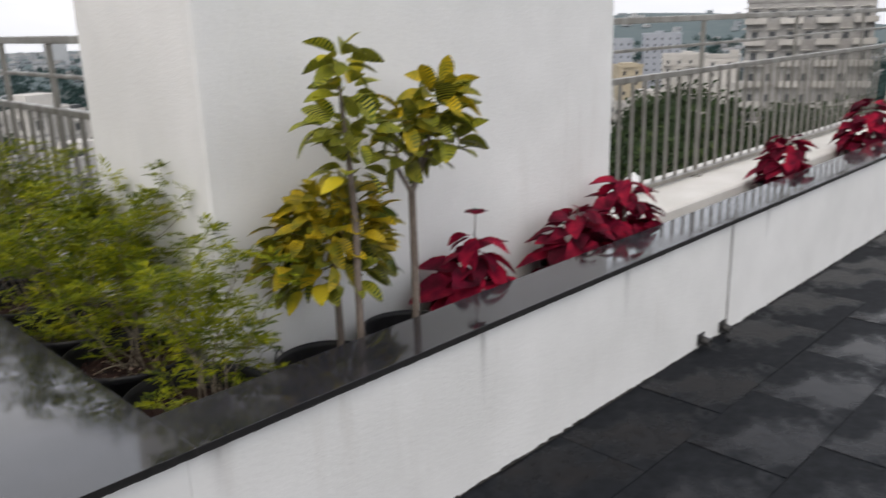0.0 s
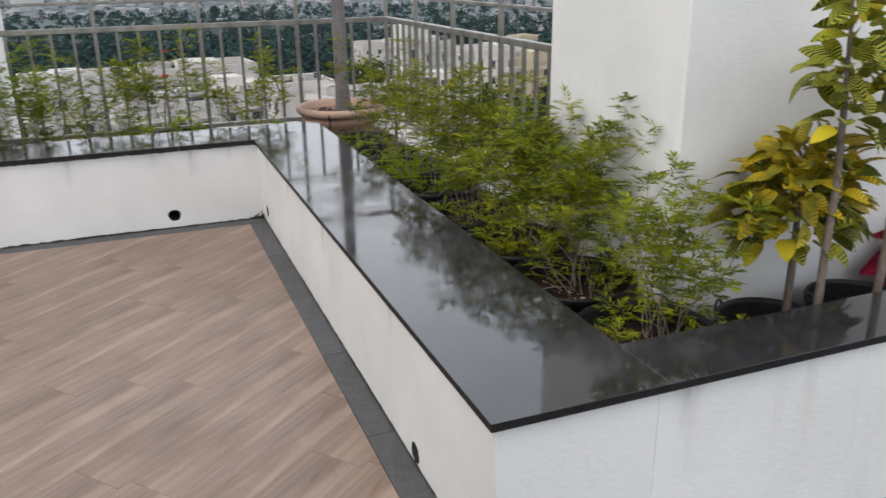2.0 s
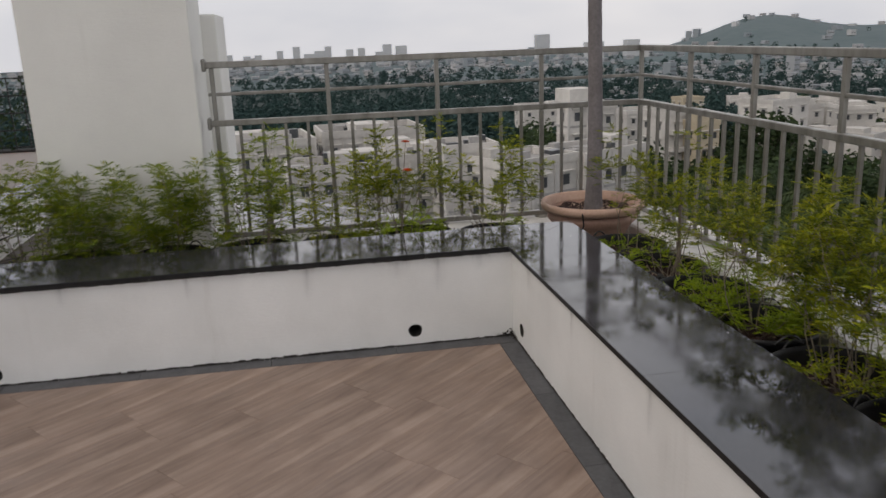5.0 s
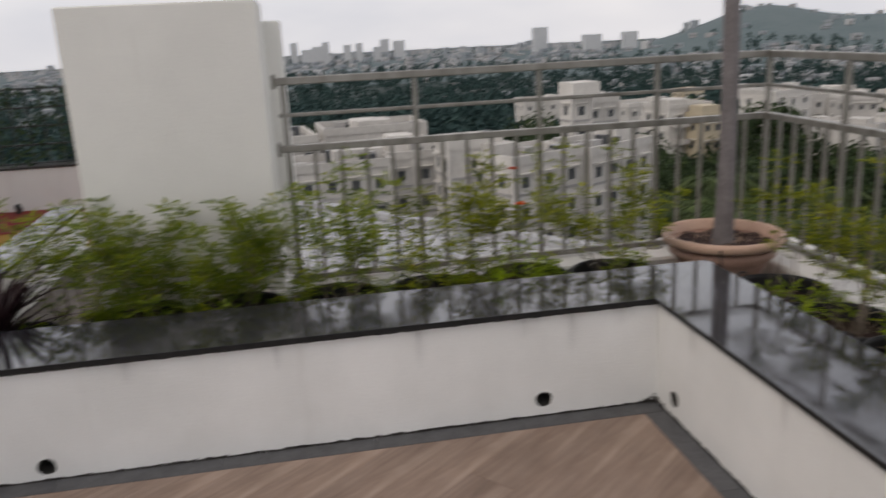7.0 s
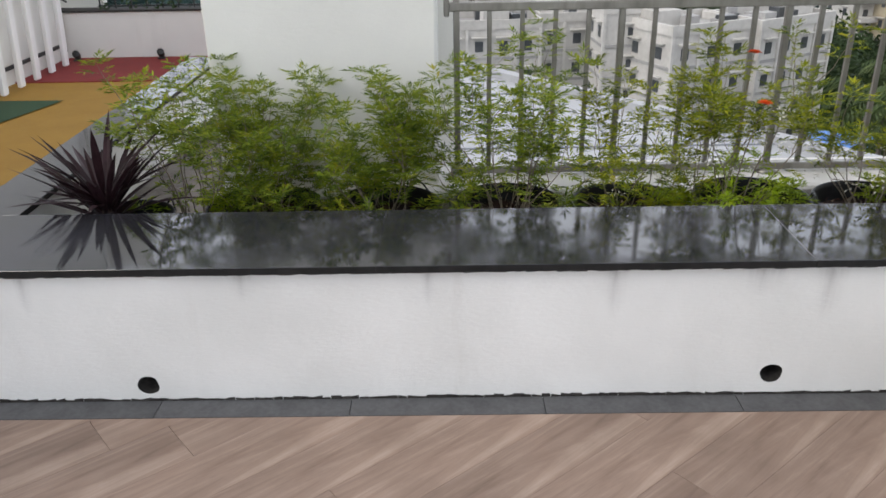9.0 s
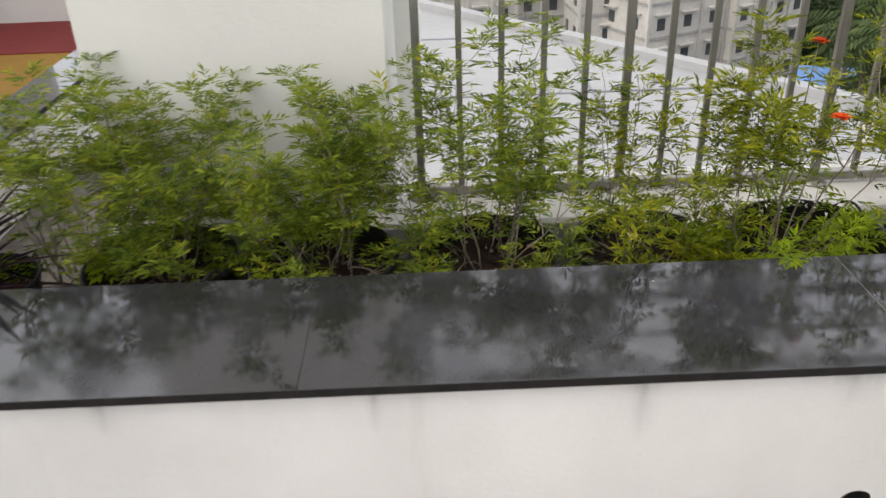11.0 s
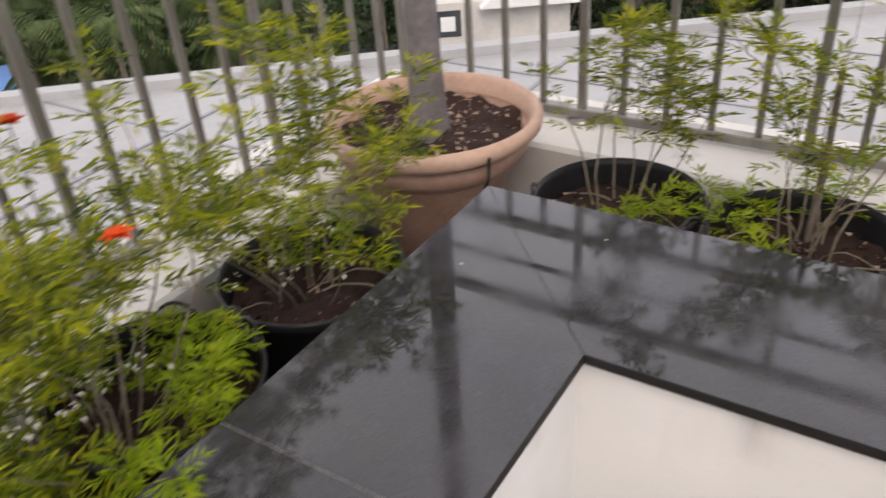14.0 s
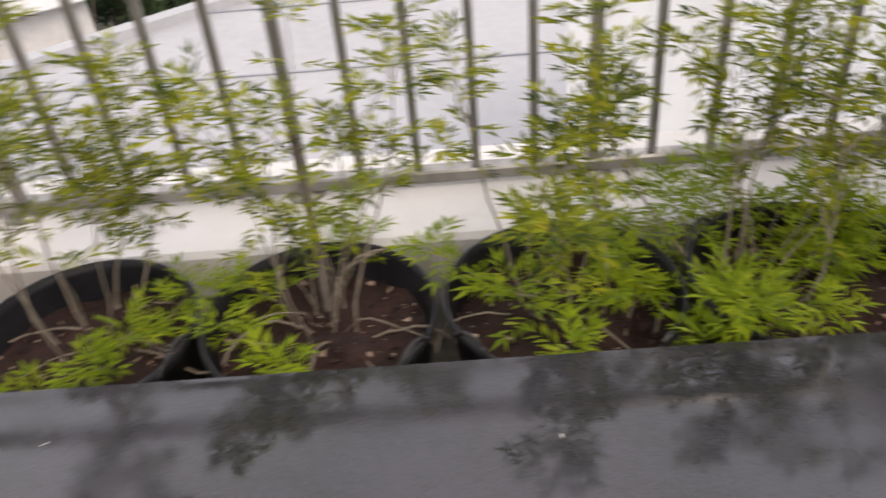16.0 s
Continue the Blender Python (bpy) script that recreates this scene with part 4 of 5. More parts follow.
croton(1.185, y - 0.11, zc, [((1.17, 1.29), (0.07, 0.06), 14, 0.085, CROTON), ((1.19, 1.21), (0.08, 0.06), 12, 0.085, CROTON), ((1.17, 1.11), (0.16, 0.05), 18, 0.09, CROTON), ((1.22, 1.06), (0.15, 0.06), 18, 0.09, CROTON), ((1.19, 0.97), (0.12, 0.06), 14, 0.085, CROTON)],
       [([(1.185, 0, zc - 0.02), (1.190, 0.005, 0.60), (1.20, 0.01, 0.80), (1.195, 0.02, 1.0), (1.17, 0.02, 1.29)], [0.013, 0.012, 0.011, 0.009, 0.004])], 3, "tall croton with green and yellow leaves on a bare stem")
croton(1.19, y + 0.03, zc, [((1.22, 0.84), (0.30, 0.07), 60, 0.075, CROTON_LOW), ((1.20, 0.77), (0.42, 0.08), 84, 0.08, CROTON_LOW), ((1.19, 0.69), (0.42, 0.09), 80, 0.085, CROTON_LOW), ((1.20, 0.62), (0.36, 0.09), 66, 0.085, CROTON), ((1.2, 0.70), (0.2, 0.14), 60, 0.075, CROTON)],
       [([(1.21, 0, zc - 0.02), (1.21, 0, 0.5), (1.2, 0, 0.78)], [0.014, 0.012, 0.006])], 8, "bushy croton with golden mottled leaves")
H = nursery_pot(1.48, y, FLOOR_Z, 0.165, "black nursery pot behind the granite coping", "nursery pots", 0.05)
croton(1.455, y - 0.08, zc, [((1.60, 1.16), (0.13, 0.06), 22, 0.095, CROTON_LOW), ((1.57, 1.09), (0.20, 0.08), 32, 0.10, CROTON), ((1.44, 1.08), (0.12, 0.08), 20, 0.09, CROTON_LOW), ((1.62, 1.00), (0.19, 0.08), 28, 0.10, CROTON), ((1.46, 0.97), (0.16, 0.06), 18, 0.095, CROTON)],
       [([(1.455, 0, zc - 0.02), (1.452, -0.01, 0.6), (1.46, 0, 0.86)], [0.014, 0.013, 0.012]), ([(1.46, 0, 0.85), (1.53, 0, 0.96), (1.58, 0, 1.14)], [0.009, 0.008, 0.004]), ([(1.46, 0, 0.85), (1.41, 0.01, 0.94), (1.40, 0, 1.04)], [0.009, 0.007, 0.004]), ([(1.46, 0, 0.85), (1.5, -0.02, 0.99), (1.51, 0, 1.09)], [0.008, 0.006, 0.004])],
       21, "croton tree with yellow-green leaves on a forked stem")


def poinsettia(x, y, z, height, width, count, seed, label, top_shoot=False):
    rnd = random.Random(seed)
    t = thing("poinsettia", (x, y, z), label, "plant", "red-leaved plants")
    h, up = Heap(), Vector((0, 0, 1))
    v, f = tube([(0, 0, -0.02), (0.004, 0.003, height * 0.5), (0, 0, height)], [0.007, 0.006, 0.003], 7)
    part("stem", mesh_of("stem", v, f, GREYSTEM, True), None, t, "slim brown stem")
    count = int(count * 1.25)
    for i in range(count):
        k = (i + 0.5) / count
        a = i * 2.39996 + rnd.uniform(-0.3, 0.3)
        taper = (1.0 - 0.72 * k) if top_shoot else math.sin(math.pi * (0.18 + 0.72 * k))
        rr = width * 0.30 * taper * rnd.uniform(0.5, 1.0)
        p = Vector((rr * math.cos(a), rr * math.sin(a), height * (0.10 + 0.84 * k) + rnd.uniform(-0.03, 0.03)))
        s = width * rnd.uniform(0.27, 0.42) * (1.15 - 0.4 * k)
        v, f, uv = leaf(p, Vector((math.cos(a), math.sin(a), rnd.uniform(-0.6, 0.45))), up + Vector((rnd.uniform(-0.5, 0.5), rnd.uniform(-0.5, 0.5), 0)), s, s * rnd.uniform(0.62, 0.85), rnd.uniform(0.2, 0.7), 4, "broad")
        h.add(v, f, uv)
    if top_shoot:
        tip = Vector((0.01, 0, height * 1.22))
        v, f = tube([(0, 0, height), tip], [0.003, 0.002], 6)
        part("shoot", mesh_of("shoot", v, f, GREYSTEM, True), None, t)
        for i in range(7):
            a = i * 0.9
            h.add(*leaf(tip, Vector((math.cos(a), math.sin(a), 0.5)), up, 0.05, 0.03, 0.2, 3, "broad"))
    part("foliage", h.mesh("foliage", POINSETTIA, True), None, t)["kind"] = "stuff"
    return t


for (x, y), (ht, wd, ct, lab) in zip(C_POTS[1:], ((0.35, 0.40, 44, "crimson poinsettia with a tall top shoot"), (0.32, 0.38, 44, "dark crimson poinsettia behind the coping"), (0.39, 0.40, 48, "bright red poinsettia behind the coping"), (0.38, 0.36, 58, "full crimson poinsettia before the railing"), (0.44, 0.42, 58, "full crimson poinsettia before the railing"))):
    H = nursery_pot(x, y, FLOOR_Z, 0.165, "black nursery pot behind the granite coping", "nursery pots", 0.05)
    poinsettia(x, y, FLOOR_Z + H - 0.07, ht, wd, ct, int(x * 100), lab, "shoot" in lab)

# dark strap-leaved plant at the end of the planter
H = nursery_pot(-2.66, 0.61, BACK_Z, 0.165, "black plastic nursery pot at the end of the trough", "nursery pots")
t = thing("cordyline", (-2.73, 0.60, BACK_Z + H - 0.075), "dark purple spiky cordyline in a pot", "plant")
h, rnd = Heap(), random.Random(31)
for i in range(84):
    a, k = i * 2.39996, rnd.random()
    d = Vector((math.cos(a), math.sin(a), rnd.uniform(-0.1, 1.5) + 0.7 * k))
    L = rnd.uniform(0.19, 0.36)
    v, f, uv = leaf(Vector((0.02 * math.cos(a), 0.02 * math.sin(a), 0.04 + 0.12 * k)), d, Vector((0, 0, 1)), L, rnd.uniform(0.022, 0.032), rnd.uniform(0.05, 0.3), 5)
    h.add(v, f, uv)
part("foliage", h.mesh("foliage", DRACAENA), None, t)["kind"] = "stuff"
v, f = tube([(0, 0, -0.02), (0, 0, 0.17)], 0.018, 8)
part("stem", mesh_of("stem", v, f, GREYSTEM, True), None, t)

# a dry stake among the shrubs, and dry runners lying over the soil
t = tagged(part("wooden_stake", mesh_of("wooden_stake", *tube([(0.755, -0.245, 0.29), (0.757, -0.248, 0.5), (0.753, -0.245, 0.735)], [0.010, 0.009, 0.007], 7), GREYSTEM, True), None, None), "dry grey-brown stake standing in a pot", "stake")

rnd = random.Random(71)
for x, y, s in ((0.12, 0.30, 0.012), (0.33, 0.08, 0.008), (0.28, -0.62, 0.009), (-0.9, 0.33, 0.008), (0.40, -1.35, 0.010), (0.36, 0.42, 0.007)):
    t = thing("fallen_petal", (x, y, 0.4705), "tiny pale dry petal lying on the granite coping", "petal", "fallen petals", turn=rnd.uniform(0, 180))
    v, f, uv = leaf(Vector((0, 0, 0.001)), Vector((1, 0, 0.1)), Vector((0, 0, 1)), s * 0.9, s * 0.4, 0.1, 3)
    part("petal_blade", mesh_of("petal_blade", v, f, SEED), None, t)

# ---- play corner: trellis, white slats, lamp ----
t = thing("trellis", (-4.80, 5.80, 0.40), "dark wire trellis with creeper on a parapet", "trellis")
rnd = random.Random(77)
for i in range(19):
    part("wire_upright", box_bm(i * 0.15 - 0.006, i * 0.15 + 0.006, -0.006, 0.006, 0, 0.80), RUBBER, t)
for k in range(5):
    part("wire_rail", box_bm(-0.02, 2.75, -0.007, 0.007, 0.04 + 0.185 * k, 0.054 + 0.185 * k), RUBBER, t)
h = Heap()
for i in range(2000):
    p = Vector((rnd.uniform(-0.02, 2.75), rnd.gauss(0, 0.03), rnd.uniform(0.0, 0.82)))
    if noise.noise(p * 7.0) < -0.22:
        continue
    h.add(*blade(p, Vector((rnd.uniform(-1, 1), rnd.uniform(-1, 0.3), rnd.uniform(-1, 0.6))), Vector((0, -1, 0.4)), rnd.uniform(0.03, 0.065), rnd.uniform(0.02, 0.035)))
part("creeper_leaves", h.mesh("creeper_leaves", FARLEAF), None, t, "dark creeper leaves")["kind"] = "stuff"
SLATPAINT = painted_wall("white_gloss_paint", (0.74, 0.735, 0.72), (0.80, 0.795, 0.78), 0.1)
t = thing("slat_screen", (-5.06, 5.3, -0.03), "white slatted screen against the stair house wall", "screen")
for k in range(7):
    y0 = -0.28 * k
    bm = box_bm(-0.018, 0.018, -0.04, 0.04, 0.02, 1.55, 0.006)
    bmesh.ops.rotate(bm, verts=bm.verts, cent=(0, 0, 0), matrix=Matrix.Rotation(radians(3.5), 3, "Y"))
    o = part("slat", bm, SLATPAINT, t)
    o.location = (0.05, y0, 0)
for z in (0.16, 1.05):
    part("dark_rail", box_bm(-0.03, -0.005, -1.9, 0.15, z, z + 0.03, 0.003), RUBBER, t, "dark grey cross rail")
t = thing("wall_lamp", (-5.10, 4.95, 1.02), "black wall lamp on a bent white arm", "lamp")
v, f = tube([(-0.06, 0, 0.05), (0.05, 0, 0.09), (0.14, 0, 0.02)], 0.014, 8)
part("arm", mesh_of("arm", v, f, SLATPAINT, True), None, t)
part("lamp_head", lathe_bm([(0.02, 0.03), (0.045, 0.0), (0.052, -0.06), (0.035, -0.1), (0.0, -0.11)], 16, False), RUBBER, t).location = (0.14, 0, 0.03)
v, f = tube([(0.12, 0, 0.0), (0.08, 0.2, -0.15), (0.06, 0.45, -0.42), (0.1, 0.6, -0.5)], 0.009, 6)
part("cable", mesh_of("cable", v, f, RUBBER, True), None, t, "slack black cable")

t = thing("drain_pipe", (-5.16, 5.62, 0.86), "thin white conduit with a joint on the stair house wall", "pipe")
part("pipe", lathe_bm([(0.016, 0), (0.016, 2.4)], 12), SLATPAINT, t)
for z in (0.0, 0.75):
    part("joint", lathe_bm([(0.024, z), (0.026, z + 0.015), (0.026, z + 0.05), (0.018, z + 0.06)], 12), SLATPAINT, t)
v, f = tube([(0.02, 0.04, -0.82), (0.025, 0.05, -0.2), (0.02, 0.06, 0.5), (0.02, 0.05, 2.4)], 0.006, 6)
part("cable", mesh_of("cable", v, f, RUBBER, True), None, t, "thin black cable along the pipe")
for x, y in ((-4.23, 5.62), (-5.02, 5.58)):
    t = thing("spotlight", (x, y, -0.03), "small black spotlight on the red rubber floor", "lamp", "floor spotlights")
    part("base", box_bm(-0.03, 0.03, -0.03, 0.03, 0, 0.02, 0.004), RUBBER, t)
    o = part("head", lathe_bm([(0.024, -0.045), (0.032, -0.03), (0.034, 0.03), (0.03, 0.04), (0.0, 0.036)], 14), RUBBER, t)
    o.matrix_basis = pose(0, 0, 0.06, 55, 0, 10)

# ---- beyond the terrace ----
GZ = -60.0
def land(dist):
    """The land lies higher round the building and falls away to the plain."""
    k = min(1.0, max(0.0, (dist - 200) / 500))
    return -38.0 + (GZ + 38.0) * k * k * (3 - 2 * k)


def polar(az, dist):
    a = radians(az)
    return dist * math.sin(a), dist * math.cos(a)


bm = bmesh.new()
R0 = [0, 60, 140, 200, 260, 320, 400, 480, 560, 640, 720, 1100, 1800, 2600]
rows = []
for r in R0:
    rows.append([bm.verts.new((r * math.cos(2 * math.pi * i / 64), r * math.sin(2 * math.pi * i / 64), land(r))) for i in range(64)] if r else [bm.verts.new((0, 0, land(0)))])
for i in range(64):
    bm.faces.new((rows[0][0], rows[1][i], rows[1][(i + 1) % 64]))
for k in range(1, len(R0) - 1):
    for i in range(64):
        bm.faces.new((rows[k][i], rows[k + 1][i], rows[k + 1][(i + 1) % 64], rows[k][(i + 1) % 64]))
tagged(part("ground", bm, GROUND, None), "haze-tinted green ground of the town below", "ground", kind="structure")

# pale sheet roof of the neighbouring hall
hall = thing("neighbour_hall", (0, 0, 0), "long hall with a pale sheet roof below the terrace", "building")
bm = bmesh.new()
outline = [(-3.2, 36.0), (25.2, 1.2), (18.0, -9.0), (1.7, -9.0), (1.7, 1.7), (-14, 1.7), (-14, 33.0)]
top = [bm.verts.new((x, y, -6.0)) for x, y in outline]
bot = [bm.verts.new((x, y, -58.0)) for x, y in outline]
bm.faces.new(top)
for i in range(len(outline)):
    j = (i + 1) % len(outline)
    bm.faces.new((top[i], bot[i], bot[j], top[j]))
bmesh.ops.recalc_face_normals(bm, faces=bm.faces[:])
part("roof", bm, SHED, hall)
for y in (8.0, 14.5, 21.5, 28.3):
    x1 = -3.2 + 28.4 * (36.0 - y) / 34.8 - 0.3
    part("roof_seam", box_bm(-13.8, x1, y - 0.05, y + 0.05, -6.0, -5.96), SEAM, hall)
for x in (3.4, 10.1, 16.6, 21.0):
    y1 = 36.0 - 34.8 * (x + 3.2) / 28.4 - 0.3
    part("roof_seam", box_bm(x - 0.035, x + 0.035, -8.8 if x < 18 else -3.0, y1, -5.996, -5.965), SEAM, hall)
v0, v1 = Vector((-3.2, 36.0, -6.0)), Vector((25.2, 1.2, -6.0))
d = (v1 - v0).normalized()
s = d.cross(Vector((0, 0, 1))) * 0.25
me = mesh_of("roof_edge", [v0 - s, v1 - s, v1 + s, v0 + s, v0 - s + Vector((0, 0, 0.25)), v1 - s + Vector((0, 0, 0.25)), v1 + s + Vector((0, 0, 0.25)), v0 + s + Vector((0, 0, 0.25))], [(0, 1, 5, 4), (2, 3, 7, 6), (4, 5, 6, 7), (1, 2, 6, 5), (3, 0, 4, 7)], SHED)
part("roof_edge", me, None, hall)

WINDOW = bpy.data.meshes.new("window")
bm = box_bm(-0.42, 0.42, -0.06, 0.08, -0.55, 0.5)
bm.to_mesh(WINDOW)
bm.free()
WINDOW.materials.append(FARGLASS)
SUNSHADE = bpy.data.meshes.new("sunshade")
bm = box_bm(-0.8, 0.8, -0.5, 0.1, 0.82, 0.94)
bm.to_mesh(SUNSHADE)
bm.free()
SUNSHADE.materials.append(FARWALL)


def apartment(az, dist, top, w, dep, turn, storeys, label, material=FARWALL, cols=None, balcony=False, tanks=1, shades=True):
    """A flat-roofed block: walls, parapet, roof tanks, rows of windows on two faces."""
    x, y = polar(az, dist)
    t = thing("apartment_building", (x, y, GZ), label, "building", "town buildings", turn=turn)
    H = top - GZ
    part("wall", box_bm(-w / 2, w / 2, -dep / 2, dep / 2, 0, H), material, t)
    for q in ((-w / 2 - 0.15, w / 2 + 0.15, -dep / 2 - 0.15, -dep / 2 + 0.15), (-w / 2 - 0.15, w / 2 + 0.15, dep / 2 - 0.15, dep / 2 + 0.15), (-w / 2 - 0.15, -w / 2 + 0.15, -dep / 2 + 0.16, dep / 2 - 0.16), (w / 2 - 0.15, w / 2 + 0.15, -dep / 2 + 0.16, dep / 2 - 0.16)):
        part("parapet", box_bm(*q, H, H + 0.9), material, t)
    part("roof", box_bm(-w / 2 + 0.16, w / 2 - 0.16, -dep / 2 + 0.16, dep / 2 - 0.16, H, H + 0.12), FARROOF, t)
    rnd = random.Random(int(az * 100 + dist))
    near = dist < 130
    cols = cols or max(2, int(w / (2.3 if near else 3.2)))
    side_cols = max(1, int(dep / (2.6 if near else 3.6)))
    for k in range(tanks):
        cx, cy = rnd.uniform(-w * 0.35, w * 0.35), rnd.uniform(-dep * 0.3, dep * 0.3)
        ww = rnd.uniform(1.2, 2.2)
        part("stair_head", box_bm(cx - ww, cx + ww, cy - ww, cy + ww, H + 0.1, H + rnd.uniform(1.2, 2.2)), material, t)
    if near:
        for s in range(storeys):
            zb = H - 3.05 - 3.0 * s
            part("floor_band", box_bm(-w / 2 - 0.12, w / 2 + 0.12, -dep / 2 - 0.12, dep / 2 + 0.12, zb, zb + 0.28), FARROOF, t, "grey storey band")
        for k in range(cols + 1):
            cx = -w / 2 + w * k / cols
            part("pilaster", box_bm(cx - 0.14, cx + 0.14, -dep / 2 - 0.2, -dep / 2, H - 3.0 * storeys, H), material, t)
        for k in range(7):
            cx, cy, ww, hh = rnd.uniform(-w * 0.45, w * 0.45), rnd.uniform(-dep * 0.42, dep * 0.42), rnd.uniform(0.3, 1.0), rnd.uniform(0.5, 1.5)
            part("roof_tank", box_bm(cx - ww, cx + ww, cy - ww * 0.7, cy + ww * 0.7, H + 0.1, H + hh), FARROOF if k % 3 else FARGLASS, t)
    for s in range(storeys):
        z = H - 1.7 - 3.0 * s
        for c2 in range(cols):
            o = part("window", WINDOW, None, t)
            o.location = (-w / 2 + w * (c2 + 0.5) / cols, -dep / 2, z)
            if shades and s < 3:
                part("sunshade", SUNSHADE, None, o)
        for c2 in range(side_cols):
            o = part("window", WINDOW, None, t)
            o.matrix_basis = pose(-w / 2, -dep / 2 + dep * (c2 + 0.5) / side_cols, z, 0, 0, -90)
            if shades and s < 2:
                part("sunshade", SUNSHADE, None, o)
            if s < 2:
                o = part("window", WINDOW, None, t)
                o.matrix_basis = pose(w / 2, -dep / 2 + dep * (c2 + 0.5) / side_cols, z, 0, 0, 90)
        if balcony:
            for c2 in range(0, cols, 2):
                cx = -w / 2 + w * (c2 + 0.5) / cols
                part("balcony", box_bm(cx - 1.5, cx + 1.5, -dep / 2 - 1.4, -dep / 2 - 0.02, z - 1.35, z - 0.55), FARWALL, t)
    return t


# white apartment court below the railing
apartment(-3.5, 100, -11.0, 12, 11, 8, 4, "white apartment block with a flat roof", tanks=2)
apartment(4.3, 104, -10.8, 13, 9, 5, 4, "white apartment block with roof tanks", tanks=3)
apartment(1.6, 84, -12.2, 10, 7, 6, 4, "white apartment wing with a stepped roof", tanks=2)
apartment(7.4, 88, -12.0, 8, 8, 6, 4, "white apartment wing with a stepped roof", tanks=2)
apartment(11.2, 80, -10.2, 5.5, 6, 4, 4, "tall white stair block of an apartment", tanks=0, cols=1)
apartment(15.5, 78, -11.4, 9, 7, 24, 4, "white apartment wing with dark windows", tanks=1)
apartment(20.6, 84, -11.5, 10, 7, 30, 4, "white apartment wing with dark windows", tanks=1)
apartment(20.4, 128, -10.8, 6, 6, 15, 3, "narrow white building with a roof tank", tanks=1)
apartment(26.2, 150, -14.2, 9, 8, 10, 3, "white house with balconies", balcony=True)
apartment(28.0, 146, -15.6, 4.2, 5, 12, 3, "ochre and white house with pillars", OCHRE)
apartment(32.5, 190, -15.5, 12, 9, 20, 3, "white house among trees")
apartment(24, 210, -19.5, 14, 10, 5, 3, "low white house among trees")
apartment(17, 240, -20.5, 14, 10, 0, 2, "low white house among trees")
apartment(38, 170, -20, 10, 8, 30, 3, "white house among trees")
apartment(44, 230, -16, 14, 9, 40, 3, "white house among trees")
apartment(47, 120, -26, 11, 8, 40, 3, "white bungalow roof among trees")
apartment(52, 200, -17, 14, 9, 50, 3, "white house among trees")
apartment(19.2, 98, -7.2, 2.6, 3, 10, 3, "tall white stair tower with a stepped top", tanks=1, cols=1)
# apartments beyond the side railing
apartment(57.6, 420, -12, 18, 16, -52, 9, "tall grey-blue residential tower", GREYTOWER, shades=False)
apartment(60.8, 430, -10, 18, 16, -56, 9, "tall grey-blue residential tower", GREYTOWER, shades=False)
apartment(58.9, 260, -15, 7, 8, 55, 4, "ochre plaster apartment building", OCHRE)
apartment(62.6, 300, -14, 15, 10, -60, 4, "white apartment building with balconies", balcony=True)
apartment(65.2, 250, -12, 9, 8, -70, 4, "low white house among trees")
apartment(61.0, 190, -17, 8, 7, -55, 3, "low white house among trees")
apartment(64.4, 150, -17.5, 8, 6, -60, 3, "low white house among trees")
apartment(71.0, 135, 2.2, 17, 11, -66, 7, "grey-white apartment tower with balconies", FARROOF, cols=7, balcony=True, tanks=2)
apartment(79.0, 128, 1.0, 13, 11, -74, 7, "grey-white apartment tower with balconies", FARROOF, cols=5, balcony=True, tanks=1)
apartment(86, 160, -1.0, 22, 12, -82, 6, "white apartment tower with balconies", cols=7, balcony=True)
apartment(67, 112, -17, 9, 7, -60, 3, "low house with a red-brown band", tanks=0)

rnd = random.Random(55)
for k in range(30):
    az, dist = (rnd.uniform(24, 56), rnd.uniform(130, 380)) if k < 18 else (rnd.uniform(56, 70), rnd.uniform(125, 330))
    apartment(az, dist, land(dist) + rnd.uniform(13, 21), rnd.uniform(7, 12), rnd.uniform(6, 9), rnd.uniform(-70, -20) + 40, 2, "white house half hidden among dark trees", FARWALL if k % 11 else OCHRE, cols=3, balcony=k % 3 == 0)

# blue-roofed shed and white pavilion among the palms
x, y = polar(26.3, 63)
t = thing("tarpaulin_shed", (x, y, -22.0), "shed with a bright blue tarpaulin roof", "shed", turn=-20)
bm = bmesh.new()
q = [bm.verts.new(p) for p in ((-2.6, -1.6, 4.6), (2.6, -1.6, 4.6), (2.2, 1.6, 5.4), (-2.2, 1.6, 5.4), (-2.6, -1.6, 4.4), (2.6, -1.6, 4.4), (2.2, 1.6, 5.2), (-2.2, 1.6, 5.2))]
for f in ((0, 1, 2, 3), (7, 6, 5, 4), (0, 4, 5, 1), (1, 5, 6, 2), (2, 6, 7, 3), (3, 7, 4, 0)):
    bm.faces.new([q[i] for i in f])
part("roof", bm, BLUE, t)
part("wall", box_bm(-2.1, 2.1, -1.2, 1.2, -38, 4.42), FARROOF, t)
x, y = polar(60.5, 58)
t = thing("white_pavilion", (x, y, GZ), "white house with a pitched white roof and a dark-framed window", "house", turn=-56)
part("wall", box_bm(-5, 5, -4, 4, 0, 46.2), FARWALL, t)
o = part("window", box_bm(-4.3, -2.5, -4.06, -3.98, 43.9, 45.7), FARGLASS, t, "dark square window frame")
part("pane", box_bm(-3.9, -2.9, -4.10, -4.05, 44.3, 45.3), SLATPAINT, o, "pale window pane")
bm = bmesh.new()
q = [bm.verts.new(p) for p in ((-1.2, -5, 45.9), (6.2, -5, 45.9), (6.2, 5, 45.9), (-1.2, 5, 45.9), (2.5, -5, 49.0), (2.5, 5, 49.0))]
for f in ((0, 1, 4), (1, 2, 5, 4), (2, 3, 5), (3, 0, 4, 5), (3, 2, 1, 0)):
    bm.faces.new([q[k] for k in f])
